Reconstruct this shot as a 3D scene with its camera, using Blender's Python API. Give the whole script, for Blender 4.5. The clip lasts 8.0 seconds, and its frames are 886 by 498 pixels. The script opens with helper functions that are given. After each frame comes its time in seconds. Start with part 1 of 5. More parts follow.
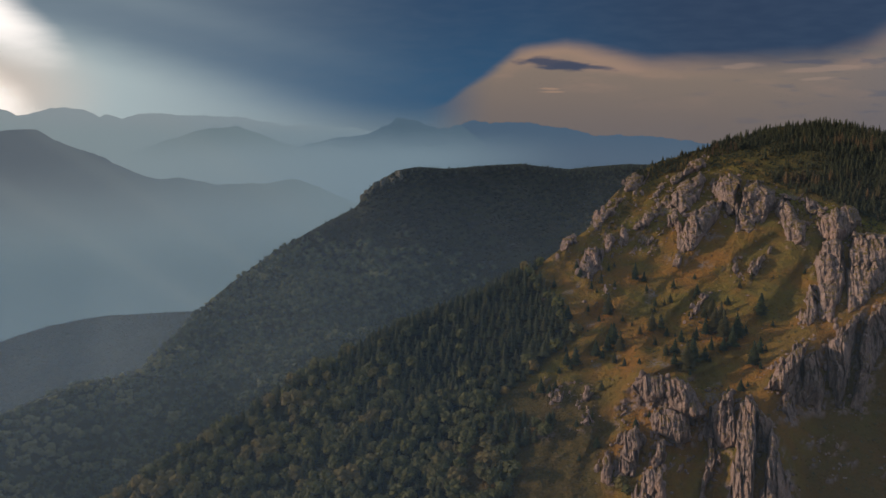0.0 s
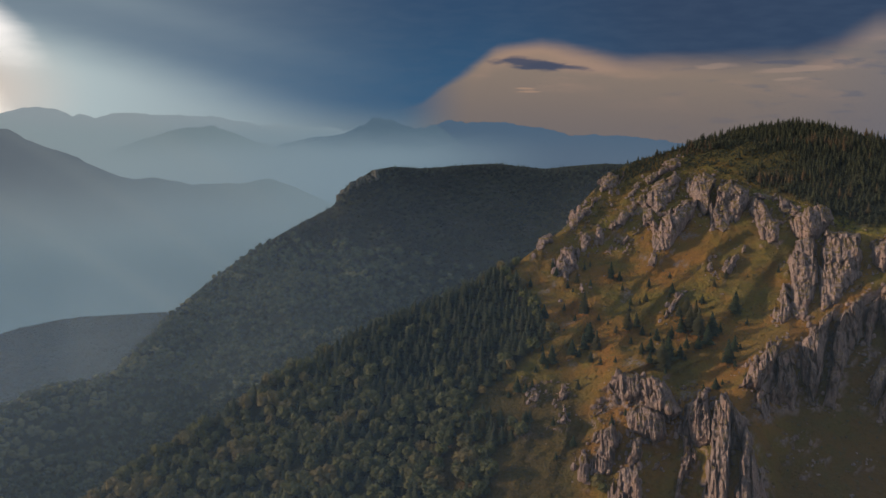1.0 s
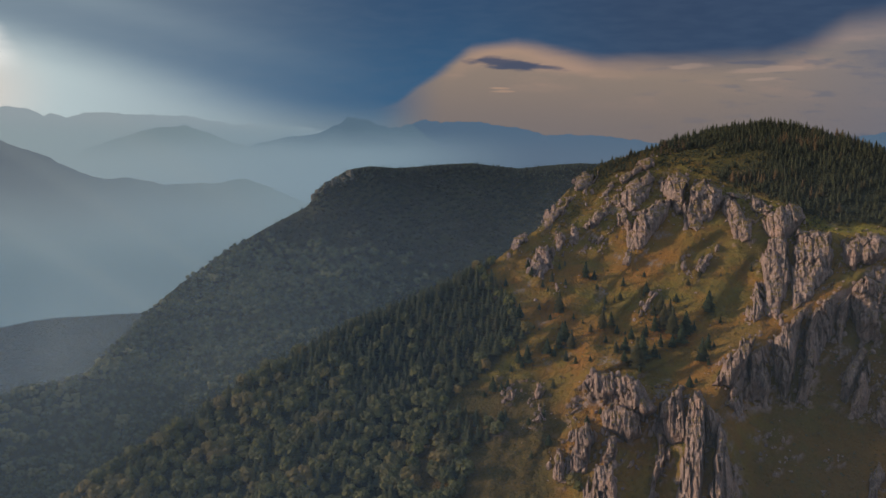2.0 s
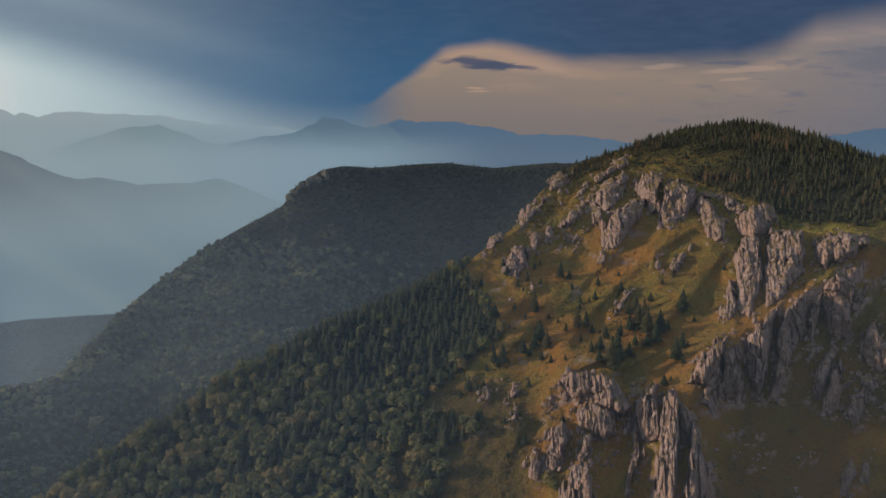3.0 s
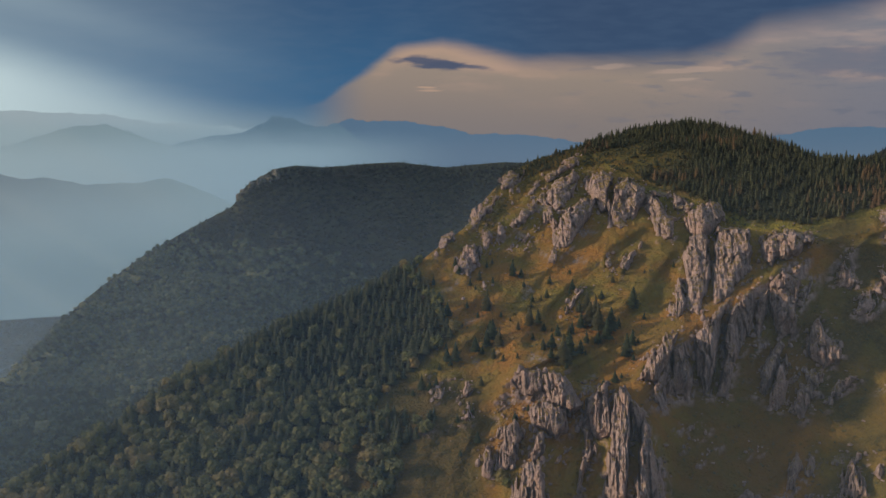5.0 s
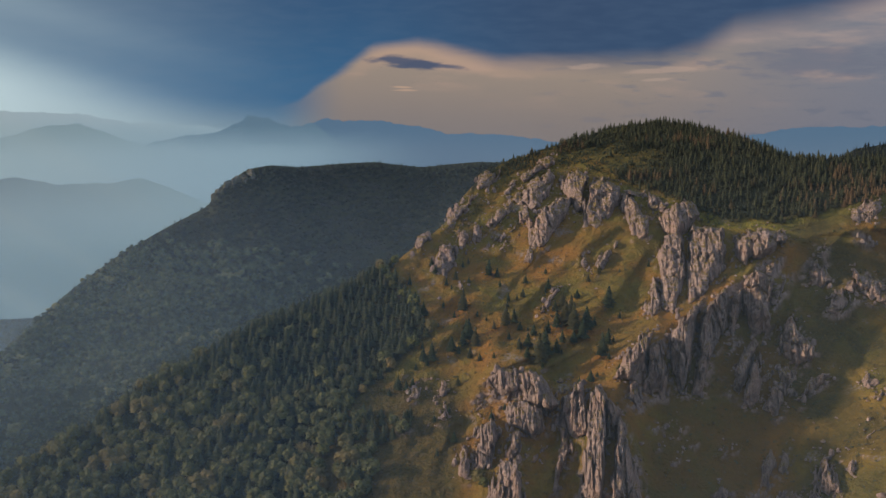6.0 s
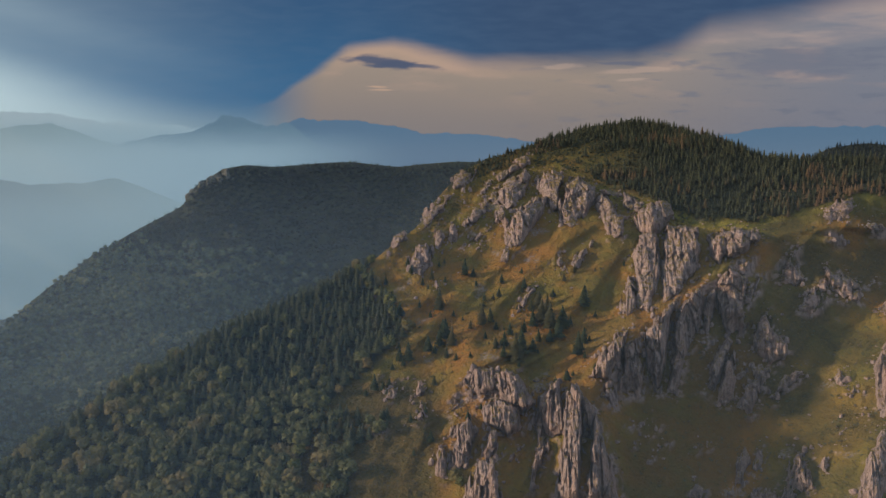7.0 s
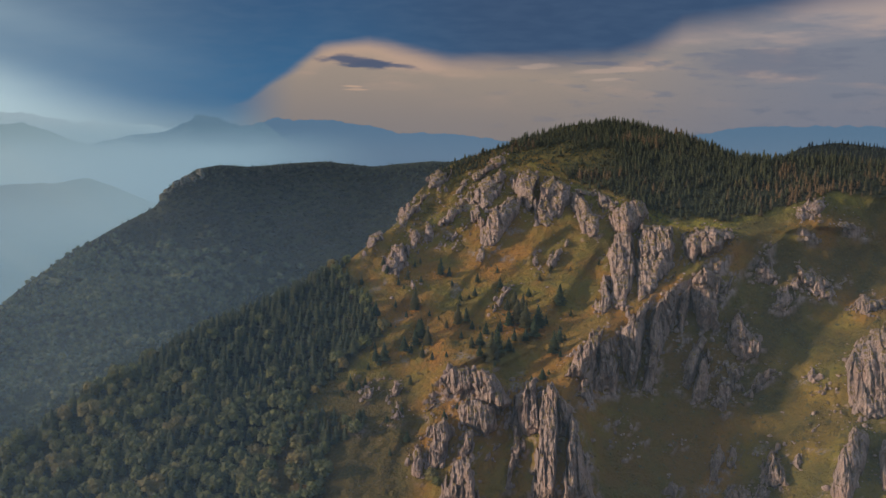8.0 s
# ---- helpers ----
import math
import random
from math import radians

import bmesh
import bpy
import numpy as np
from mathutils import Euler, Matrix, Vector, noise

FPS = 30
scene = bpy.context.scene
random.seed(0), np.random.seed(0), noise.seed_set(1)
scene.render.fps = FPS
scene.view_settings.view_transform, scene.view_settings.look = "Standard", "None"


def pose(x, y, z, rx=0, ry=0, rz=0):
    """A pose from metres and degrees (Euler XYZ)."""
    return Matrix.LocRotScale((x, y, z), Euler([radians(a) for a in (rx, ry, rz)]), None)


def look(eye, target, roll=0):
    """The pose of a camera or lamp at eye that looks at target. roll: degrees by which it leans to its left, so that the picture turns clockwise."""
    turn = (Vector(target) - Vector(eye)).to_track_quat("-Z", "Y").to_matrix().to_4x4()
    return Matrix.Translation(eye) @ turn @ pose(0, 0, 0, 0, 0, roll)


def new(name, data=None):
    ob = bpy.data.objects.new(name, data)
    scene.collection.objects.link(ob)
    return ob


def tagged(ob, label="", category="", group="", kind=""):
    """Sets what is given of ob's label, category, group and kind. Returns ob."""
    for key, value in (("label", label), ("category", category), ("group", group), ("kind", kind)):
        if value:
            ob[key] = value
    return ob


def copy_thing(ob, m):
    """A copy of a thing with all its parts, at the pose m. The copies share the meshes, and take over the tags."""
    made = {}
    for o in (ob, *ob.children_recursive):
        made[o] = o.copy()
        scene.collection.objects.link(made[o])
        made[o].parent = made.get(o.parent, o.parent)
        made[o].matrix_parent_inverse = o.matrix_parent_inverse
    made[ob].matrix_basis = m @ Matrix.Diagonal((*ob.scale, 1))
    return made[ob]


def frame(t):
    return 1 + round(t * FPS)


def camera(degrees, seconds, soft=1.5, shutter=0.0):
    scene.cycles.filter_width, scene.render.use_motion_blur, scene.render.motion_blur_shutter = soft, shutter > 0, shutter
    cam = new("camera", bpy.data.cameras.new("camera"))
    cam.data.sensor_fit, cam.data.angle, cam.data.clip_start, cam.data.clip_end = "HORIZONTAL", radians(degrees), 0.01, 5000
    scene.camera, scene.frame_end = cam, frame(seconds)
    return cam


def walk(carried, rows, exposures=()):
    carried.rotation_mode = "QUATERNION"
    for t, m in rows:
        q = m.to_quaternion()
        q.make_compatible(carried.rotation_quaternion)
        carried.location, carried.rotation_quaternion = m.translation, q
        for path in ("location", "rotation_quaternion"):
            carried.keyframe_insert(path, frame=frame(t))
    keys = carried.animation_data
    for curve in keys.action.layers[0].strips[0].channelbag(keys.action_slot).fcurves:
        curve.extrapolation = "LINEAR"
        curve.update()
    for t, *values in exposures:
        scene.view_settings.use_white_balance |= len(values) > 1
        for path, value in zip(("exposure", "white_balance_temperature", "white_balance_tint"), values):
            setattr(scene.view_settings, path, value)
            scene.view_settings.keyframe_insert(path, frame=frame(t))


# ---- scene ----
# A camera that hangs over a valley and turns to the right where it is.
EYE = 450.0
cam = camera(48.25, 8.0)
TURNS = [(0.0, 0.075), (0.5, -0.585), (1.0, -1.295), (1.5, -2.012), (3.0, -4.170), (3.5, -4.858), (4.0, -5.552),
         (4.5, -6.255), (6.0, -8.344), (6.5, -9.037), (7.0, -9.735), (7.5, -10.441), (8.0, -11.144)]
walk(cam, [(t, pose(0, 0, EYE, 83.908, -0.704, turn)) for t, turn in TURNS],
     exposures=[(0.0, -0.40, 6750, 14), (1.5, -0.19, 6740, 14), (3.5, -0.05, 6720, 13), (4.5, 0.03, 6660, 12), (6.5, 0.13, 6560, 11), (8.0, 0.2, 6500, 10)])


# ---- node helpers ----
def material(name):
    m = bpy.data.materials.new(name)
    m.use_nodes = True
    m.node_tree.nodes.clear()
    return m, m.node_tree


class Tree:
    """Short ways to add nodes to one node tree."""

    def __init__(self, tree):
        self.t = tree

    def node(self, kind):
        return self.t.nodes.new(kind)

    def put(self, socket, value):
        if isinstance(value, bpy.types.NodeSocket):
            self.t.links.new(value, socket)
        elif value is not None:
            socket.default_value = value

    def math(self, op, a, b=None, c=None, clamp=False):
        n = self.node("ShaderNodeMath")
        n.operation, n.use_clamp = op, clamp
        for s, v in zip(n.inputs, (a, b, c)):
            self.put(s, v)
        return n.outputs[0]

    def smooth(self, v, lo, hi):
        n = self.node("ShaderNodeMapRange")
        n.interpolation_type = "SMOOTHSTEP"
        self.put(n.inputs["Value"], v)
        self.put(n.inputs["From Min"], lo)
        self.put(n.inputs["From Max"], hi)
        return n.outputs["Result"]

    def mix(self, f, a, b, blend="MIX"):
        n = self.node("ShaderNodeMix")
        n.data_type, n.blend_type = "RGBA", blend
        for i, v in ((0, f), (6, a), (7, b)):
            self.put(n.inputs[i], v)
        return n.outputs[2]

    def noise(self, vector, scale, detail=4.0, rough=0.55, distort=0.0):
        n = self.node("ShaderNodeTexNoise")
        self.put(n.inputs["Vector"], vector)
        for k, v in (("Scale", scale), ("Detail", detail), ("Roughness", rough), ("Distortion", distort)):
            n.inputs[k].default_value = v
        return n.outputs["Fac"]

    def ramp(self, v, stops, mode="LINEAR"):
        n = self.node("ShaderNodeValToRGB")
        n.color_ramp.interpolation = mode
        e = n.color_ramp.elements
        while len(e) < len(stops):
            e.new(0.5)
        for el, (p, c) in zip(e, stops):
            el.position, el.color = p, c
        self.put(n.inputs[0], v)
        return n.outputs[0]

    def attr(self, name):
        n = self.node("ShaderNodeAttribute")
        n.attribute_name = name
        return n.outputs["Fac"]

    def place(self, stretch=(1, 1, 1)):
        n = self.node("ShaderNodeMapping")
        self.put(n.inputs["Vector"], self.node("ShaderNodeNewGeometry").outputs["Position"])
        n.inputs["Scale"].default_value = stretch
        return n.outputs[0]


def rgb(r, g, b):
    """Linear colour from a display colour in 0..255."""
    return tuple((v / 255 / 12.92) if v / 255 < 0.04045 else ((v / 255 + 0.055) / 1.055) ** 2.4 for v in (r, g, b)) + (1.0,)


# ---- sky, clouds and sun ----
SUN_AZ, SUN_EL = -90.0, 14.0     # degrees, clockwise from +y; above the horizon
sun = new("sun", bpy.data.lights.new("sun", "SUN"))
sun.data.energy, sun.data.angle, sun.data.color = 4.7, radians(4.0), (1.0, 0.76, 0.56)
_a, _e = radians(SUN_AZ), radians(SUN_EL)
sun.matrix_world = look((0, 0, 900), (-math.sin(_a) * math.cos(_e), -math.cos(_a) * math.cos(_e), 900 - math.sin(_e)))

world = bpy.data.worlds.new("evening_sky")
scene.world = world
world.use_nodes = True
world.node_tree.nodes.clear()
w = Tree(world.node_tree)
ray = w.node("ShaderNodeTexCoord").outputs["Generated"]
sep = w.node("ShaderNodeSeparateXYZ")
w.put(sep.inputs[0], ray)
dx, dy, dz = sep.outputs
DEG = 57.29578
el = w.math("MULTIPLY", w.math("ARCSINE", dz), DEG)
az = w.math("MULTIPLY", w.math("ARCTAN2", dx, dy), DEG)
nishita = w.node("ShaderNodeTexSky")
nishita.sky_type, nishita.sun_disc, nishita.dust_density = "NISHITA", False, 3.0
nishita.sun_elevation, nishita.sun_rotation = _e, _a
clear = w.mix(1.0, nishita.outputs[0], (0.09, 0.09, 0.09, 1), "MULTIPLY")
# streaky coordinates: clouds drawn out sideways
comb = w.node("ShaderNodeCombineXYZ")
w.put(comb.inputs[0], az)
w.put(comb.inputs[1], w.math("MULTIPLY", el, 4.5))
streak = w.noise(comb.outputs[0], 0.16, 5, 0.55, 0.15)
fine = w.noise(comb.outputs[0], 0.5, 4, 0.5, 0.2)
ragged = w.math("MULTIPLY", w.math("SUBTRACT", streak, 0.5), 1.6)
# underside of the storm cloud: its elevation along the horizon, 20 degrees at white
EDGE = [(-2, 1.2), (0.1, 2.2), (2.0, 3.7), (4.2, 5.35), (6.8, 5.85), (9.3, 5.45), (11.5, 4.95), (16, 4.95), (20.4, 5.3), (22.6, 5.95),
        (24.5, 7.1), (28, 7.6), (32, 8.6), (45, 10)]
edge = w.math("MULTIPLY", w.ramp(w.math("DIVIDE", w.math("ADD", az, 10), 60), [((a + 10) / 60, (e / 20, e / 20, e / 20, 1)) for a, e in EDGE]), 20.0)
over = w.math("SUBTRACT", w.math("ADD", el, w.math("MULTIPLY", ragged, 0.5)), edge)
soft_edge = w.smooth(az, 0.0, 30.0)
storm = w.smooth(over, w.math("SUBTRACT", -0.5, w.math("MULTIPLY", soft_edge, 1.3)), 0.35)
west = w.smooth(az, 3.0, -1.5)
storm = w.math("MAXIMUM", storm, west)
# clear strip under the cloud: warm near the cloud's rim, grey-pink above the horizon
strip = w.mix(w.smooth(el, 0.3, 5.0), rgb(126, 119, 118), rgb(147, 133, 122))
strip = w.mix(w.smooth(az, 16, 34), strip, rgb(112, 116, 130))
rim = w.math("MULTIPLY", w.smooth(over, -1.5, -0.45), w.math("MULTIPLY", w.smooth(az, 20, 7), w.smooth(az, 2.5, 5.0)))
strip = w.mix(w.math("MULTIPLY", rim, 0.55), strip, rgb(190, 156, 134))
bars = w.math("MULTIPLY", w.smooth(streak, 0.5, 0.7), w.smooth(el, 1.5, 4.0))
strip = w.mix(w.math("MULTIPLY", bars, 0.4), strip, rgb(182, 152, 136))
dull = w.math("MULTIPLY", w.smooth(fine, 0.55, 0.72), w.smooth(az, 8, 24))
strip = w.mix(w.math("MULTIPLY", dull, 0.5), strip, rgb(96, 104, 122))
bank = w.math("MULTIPLY", w.smooth(w.math("ADD", el, w.math("MULTIPLY", ragged, 0.9)), 5.2, 6.3), w.smooth(az, 21, 25))
strip = w.mix(w.math("MULTIPLY", w.math("MULTIPLY", bank, w.smooth(streak, 0.32, 0.6)), 0.7), strip, rgb(166, 148, 142))
strip = w.mix(0.08, strip, clear)
# the storm cloud itself
cloud = w.mix(w.smooth(el, 2.0, 9.0), rgb(54, 96, 132), rgb(53, 83, 116))
cloud = w.mix(w.math("MULTIPLY", w.smooth(az, 2.0, 16.0), 0.8), cloud, rgb(54, 72, 99))
cloud = w.mix(w.math("MULTIPLY", w.smooth(fine, 0.3, 0.75), 0.15), cloud, rgb(84, 106, 132))
cloud = w.mix(w.math("MULTIPLY", w.smooth(el, 2.6, 0.2), 0.75), cloud, rgb(116, 138, 150))
sky = w.mix(storm, strip, cloud)
# small lens clouds inside the strip
def lens_cloud(base, a0, e0, wide, high, tilt, colour, most):
    px = w.math("DIVIDE", w.math("SUBTRACT", az, a0), wide)
    py = w.math("DIVIDE", w.math("ADD", w.math("SUBTRACT", el, e0), w.math("MULTIPLY", w.math("SUBTRACT", az, a0), tilt)), high)
    d = w.math("SQRT", w.math("ADD", w.math("MULTIPLY", px, px), w.math("MULTIPLY", py, py)))
    d = w.smooth(w.math("ADD", d, w.math("MULTIPLY", w.math("SUBTRACT", fine, 0.5), 2.4)), 1.1, 0.45)
    return w.mix(w.math("MULTIPLY", d, most), base, colour)


sky = lens_cloud(sky, 6.35, 4.55, 2.3, 0.40, 0.07, rgb(70, 82, 106), 0.9)
sky = lens_cloud(sky, 7.6, 4.42, 2.1, 0.20, 0.06, rgb(74, 84, 106), 0.8)
sky = lens_cloud(sky, 5.8, 3.18, 0.8, 0.08, 0.0, rgb(206, 168, 140), 0.4)
sky = lens_cloud(sky, 6.1, 3.0, 0.8, 0.07, 0.0, rgb(206, 168, 140), 0.35)
sky = lens_cloud(sky, 16.3, 4.4, 1.5, 0.18, -0.03, rgb(186, 162, 146), 0.32)
sky = lens_cloud(sky, 20.0, 4.6, 1.4, 0.15, 0.0, rgb(92, 98, 116), 0.7)
sky = lens_cloud(sky, 21.0, 4.2, 2.6, 0.18, -0.04, rgb(180, 156, 142), 0.4)
sky = lens_cloud(sky, 20.4, 3.7, 1.2, 0.12, -0.06, rgb(180, 158, 144), 0.35)
sky = lens_cloud(sky, 29.0, 4.6, 5.0, 0.9, 0.0, rgb(100, 106, 122), 0.6)
# glow of the veiled sun and the rays that fan out from it under the cloud
def round_about(x, y, squeeze, tilt=0.0):
    px = w.math("SUBTRACT", az, x)
    py = w.math("MULTIPLY", w.math("ADD", w.math("SUBTRACT", el, y), w.math("MULTIPLY", px, tilt)), squeeze)
    return w.math("SQRT", w.math("ADD", w.math("MULTIPLY", px, px), w.math("MULTIPLY", py, py)))


wide_glow = w.smooth(round_about(-27.0, 3.5, 1.5), 30.0, 4.0)
slope = w.math("ADD", w.math("ADD", el, w.math("MULTIPLY", az, 0.25)), w.math("MULTIPLY", w.math("SUBTRACT", streak, 0.5), 0.7))
under = w.smooth(slope, 1.6, -1.4)
second = w.math("MULTIPLY", w.smooth(w.math("ABSOLUTE", w.math("SUBTRACT", slope, 3.4)), 1.3, 0.0), 0.14)
lift = w.math("MULTIPLY", wide_glow, w.math("ADD", 0.32, w.math("MULTIPLY", w.math("MAXIMUM", under, second), 0.6)), clamp=True)
sky = w.mix(lift, sky, rgb(198, 218, 220))
sky = w.mix(w.math("MULTIPLY", w.smooth(round_about(-25.0, 2.4, 1.7), 7.5, 0.0), 0.75), sky, rgb(244, 222, 204))
wisp = w.math("MULTIPLY", w.math("SUBTRACT", streak, 0.5), 2.6)
sky = w.mix(w.smooth(w.math("ADD", round_about(-26.0, 7.3, 2.4, 0.55), wisp), 6.2, 1.0), sky, (1.5, 1.46, 1.4, 1))
sky = w.mix(w.smooth(w.math("ADD", round_about(-25.8, 2.3, 2.0, 0.45), wisp), 5.0, 0.8), sky, (1.5, 1.44, 1.34, 1))
# the rest of the vault: pale overcast overhead and behind
vault = w.smooth(el, 11.0, 40.0)
behind = w.smooth(w.math("ABSOLUTE", az), 50.0, 110.0)
vault = w.math("MAXIMUM", vault, behind)
sky = w.mix(vault, sky, w.mix(0.7, clear, (0.55, 0.65, 0.83, 1)))
bg = w.node("ShaderNodeBackground")
w.put(bg.inputs["Color"], sky)
bg.inputs["Strength"].default_value = 1.0
out = w.node("ShaderNodeOutputWorld")
w.put(out.inputs[0], bg.outputs[0])

# ---- numbers and noise ----
_perm = np.random.RandomState(7).permutation(512)
_grad = np.random.RandomState(8).normal(size=(512, 3))
_grad /= np.linalg.norm(_grad, axis=1)[:, None]


def perlin(p):
    """Gradient noise, about -0.7 to 0.7, for an array of points (n, 3)."""
    p = np.asarray(p, float)
    c = np.floor(p).astype(int)
    f = p - c
    u = f * f * f * (f * (f * 6 - 15) + 10)
    total = 0
    for i in (0, 1):
        for j in (0, 1):
            for k in (0, 1):
                h = _perm[(c[:, 0] + i + _perm[(c[:, 1] + j + _perm[(c[:, 2] + k) % 512]) % 512]) % 512]
                d = f - (i, j, k)
                wgt = (u[:, 0] if i else 1 - u[:, 0]) * (u[:, 1] if j else 1 - u[:, 1]) * (u[:, 2] if k else 1 - u[:, 2])
                total = total + wgt * (_grad[h] * d).sum(1)
    return total


def fbm(p, octaves=4, gain=0.5):
    p = np.asarray(p, float)
    total, amp = 0, 1.0
    for i in range(octaves):
        total = total + amp * perlin(p * 2.0 ** i + 17.3 * i)
        amp *= gain
    return total


def ridged(p, octaves=3):
    p = np.asarray(p, float)
    total, amp = 0, 1.0
    for i in range(octaves):
        total = total + amp * (1 - 2.2 * np.abs(perlin(p * 2.1 ** i + 9.1 * i)))
        amp *= 0.5
    return total


def step(x, lo, hi):
    t = np.clip((np.asarray(x, float) - lo) / (hi - lo), 0, 1)
    return t * t * (3 - 2 * t)


def along(nodes):
    """A smooth curve through (azimuth, value) nodes."""
    xs, ys = np.array(nodes, float).T
    def f(a):
        a = np.asarray(a, float)
        return sum(np.interp(a + d, xs, ys) for d in (-0.25, -0.1, 0, 0.1, 0.25)) / 5
    return f


def spot(a, e, r):
    """World place at azimuth a and elevation e (degrees) seen from the middle of the place, at ground distance r."""
    a, e = np.radians(a), np.radians(e)
    return np.stack([r * np.sin(a), r * np.cos(a), EYE + r * np.tan(e)], -1)


# ---- the plan of the land ----
# near mountain: skyline of its long spur, its summit and its plateau
main_crest = along([(-34, -23), (-24, -22), (-19.2, -20.0), (-15.7, -17.9), (-12.5, -16.2), (-7.3, -13.2), (-2.7, -11.0), (2.2, -8.9), (5.3, -7.3),
                    (6.0, -6.6), (7.0, -5.8), (8.4, -4.75), (9.4, -3.2), (10.7, -1.75), (12.0, -1.0), (14.4, -0.2), (16.5, 0.5), (18.1, 1.05), (20.5, 1.3),
                    (22.2, 1.18), (24.4, 0.62), (26, 0.12), (27.5, -0.45), (29, -0.6), (31, -0.6), (36, -0.85), (46, -2.0), (60, -9), (90, -20)])
# second mountain behind it: the forested ridge with a small cliff at its brow
ridge_crest = along([(-34, -15.38), (-24.5, -14.58), (-22.8, -14.08), (-20.8, -13.28), (-17.5, -12.98), (-15.9, -11.38), (-14.2, -9.78), (-12.5, -8.28), (-9.9, -6.38),
                     (-7.3, -4.88), (-4.85, -3.6), (-4.5, -2.7), (-3.8, -2.27), (-2.75, -1.58), (-1.5, -1.35), (0.1, -1.45), (1.5, -1.33), (2.6, -1.21), (4.5, -1.11),
                     (5.8, -1.26), (7.2, -1.38), (8.6, -1.20), (10.4, -1.03), (12, -1.05), (20, -1.08),
                     (28, -1.18), (29.9, -0.58), (31, 0.02), (32.7, 0.30), (33.8, 0.20), (36, -0.08), (46, -0.68), (60, -5.88)])
ridge_far = along([(-34, 960), (-24.5, 1000), (-17.5, 1080), (-14, 1200), (-9.9, 1350), (-4.5, 1560), (0, 1680), (5, 1780), (12, 1850), (25, 1900), (33, 2050), (60, 2000)])
low_crest = along([(-40, -13), (-26, -12.6), (-24.5, -12.0), (-23, -11.15), (-21.6, -10.4), (-20.1, -9.9), (-18.6, -9.75), (-14.7, -9.7), (-8, -9.6), (0, -11), (40, -11)])
FLOOR = -425.0      # the valley floor, under the camera


def spine(a, e, line, wl, wr):
    """A crest that runs down the slope along (azimuth, elevation) nodes: 1 on its back, falling off over wl and wr degrees to its sides."""
    aa, ee = np.array(sorted(line, key=lambda n: n[1]), float).T
    d = a - np.interp(e, ee, aa)
    return np.exp(-(d / np.where(d < 0, wl, wr)) ** 2) * step(e, ee[0] - 1.5, ee[0] + 0.5) * step(e, ee[-1] + 1.5, ee[-1] - 0.5)


RIB = [(32.5, -1.8), (32.3, -2.7), (31.8, -4.2), (28.9, -4.7), (27.4, -5.6), (26.2, -6.5), (24.1, -8.0), (21.6, -10.0), (19.8, -12.0), (18.5, -14.0), (18.7, -20)]
SHOULDER = [(37.5, -4.6), (35.5, -6.1), (33.2, -9.0), (31.0, -11.9), (29.1, -15.5), (28.0, -19.3), (27.0, -24)]
GRASSY_SPURS = [([(20.4, -5.2), (18.4, -8.5), (15.2, -11.5), (11.9, -12.9)], 7.5, 2.6, 0.5), ([(18.5, -4.4), (16.3, -6.0), (14.1, -8.0), (11.5, -11.3)], 8.5, 2.4, 0.55),
                ([(14.6, -5.4), (12.4, -7.6), (10.2, -9.8), (8.2, -11.6)], 6.5, 2.0, 0.6), ([(11.5, -6.2), (9.4, -8.4), (7.4, -10.2)], 5.0, 1.6, 0.6),
                ([(16.6, -11.6), (15.2, -12.4), (14.0, -13.0)], 5.0, 1.3, 0.4), ([(11.4, -13.2), (9.6, -15.0), (8.4, -17.0)], 4.5, 1.8, 0.8),
                ([(25.9, -4.6), (24.4, -6.0), (23.2, -7.2)], 4.0, 1.3, 0.5), ([(31.3, -6.6), (30.4, -7.8), (29.6, -9.4)], 4.0, 0.9, 0.8)]


def face(a, e):
    """Ground distance of the near mountain's front at azimuth a and elevation e."""
    a, e = np.asarray(a, float), np.asarray(e, float)
    r = np.interp(e, [-26, -19.5, -15, -11, -8, -5, -2.5, 0, 2], [480, 540, 597, 656, 708, 768, 838, 950, 1130])
    r = r + 3.0 * np.clip(6 - a, 0, 40)                                   # the spur draws away to the west
    low = step(e, -3.5, -6)
    r = r - np.interp(e, [-14, -11, -8], [26, 18, 13]) * spine(a, e, RIB, 2.3, 1.9) * low                 # rocky rib
    rib_a = np.interp(e, [n[1] for n in RIB[::-1]], [n[0] for n in RIB[::-1]])
    edge_a = np.interp(e, [n[1] for n in SHOULDER[::-1]], [n[0] for n in SHOULDER[::-1]])
    falls = np.interp(e, [-18, -13, -8, -5.5, -4.2, -2.5], [40, 46, 54, 54, 46, 34])
    r = r + falls * np.clip((a - rib_a) / np.maximum(edge_a - rib_a, 0.5), 0, 1) * step(e, -1.6, -3.0)     # the hollow's shaded flank, beyond the rib
    r = r + 34 * step(a, 31.5, 37.5) * step(e, -1.5, -3.5) * step(e, -9.0, -5.5)                          # the back of the top knoll
    r = r - 30 * step(e, -4.8, -7) * step(a, edge_a - 0.3, edge_a + 5.5)  # near shoulder in the east
    r = r - 16 * step(e, -9, -12) * np.exp(-((a - 13) / 2.6) ** 2)        # lower outcrops' knoll
    r = r + 12 * step(e, -4, -6) * step(e, -13, -10) * np.exp(-((a - 12.5) / 3.0) ** 2)  # grassy bowl
    for line, high, wl, wr in GRASSY_SPURS:
        r = r - high * spine(a, e, line, wl, wr)
    return r


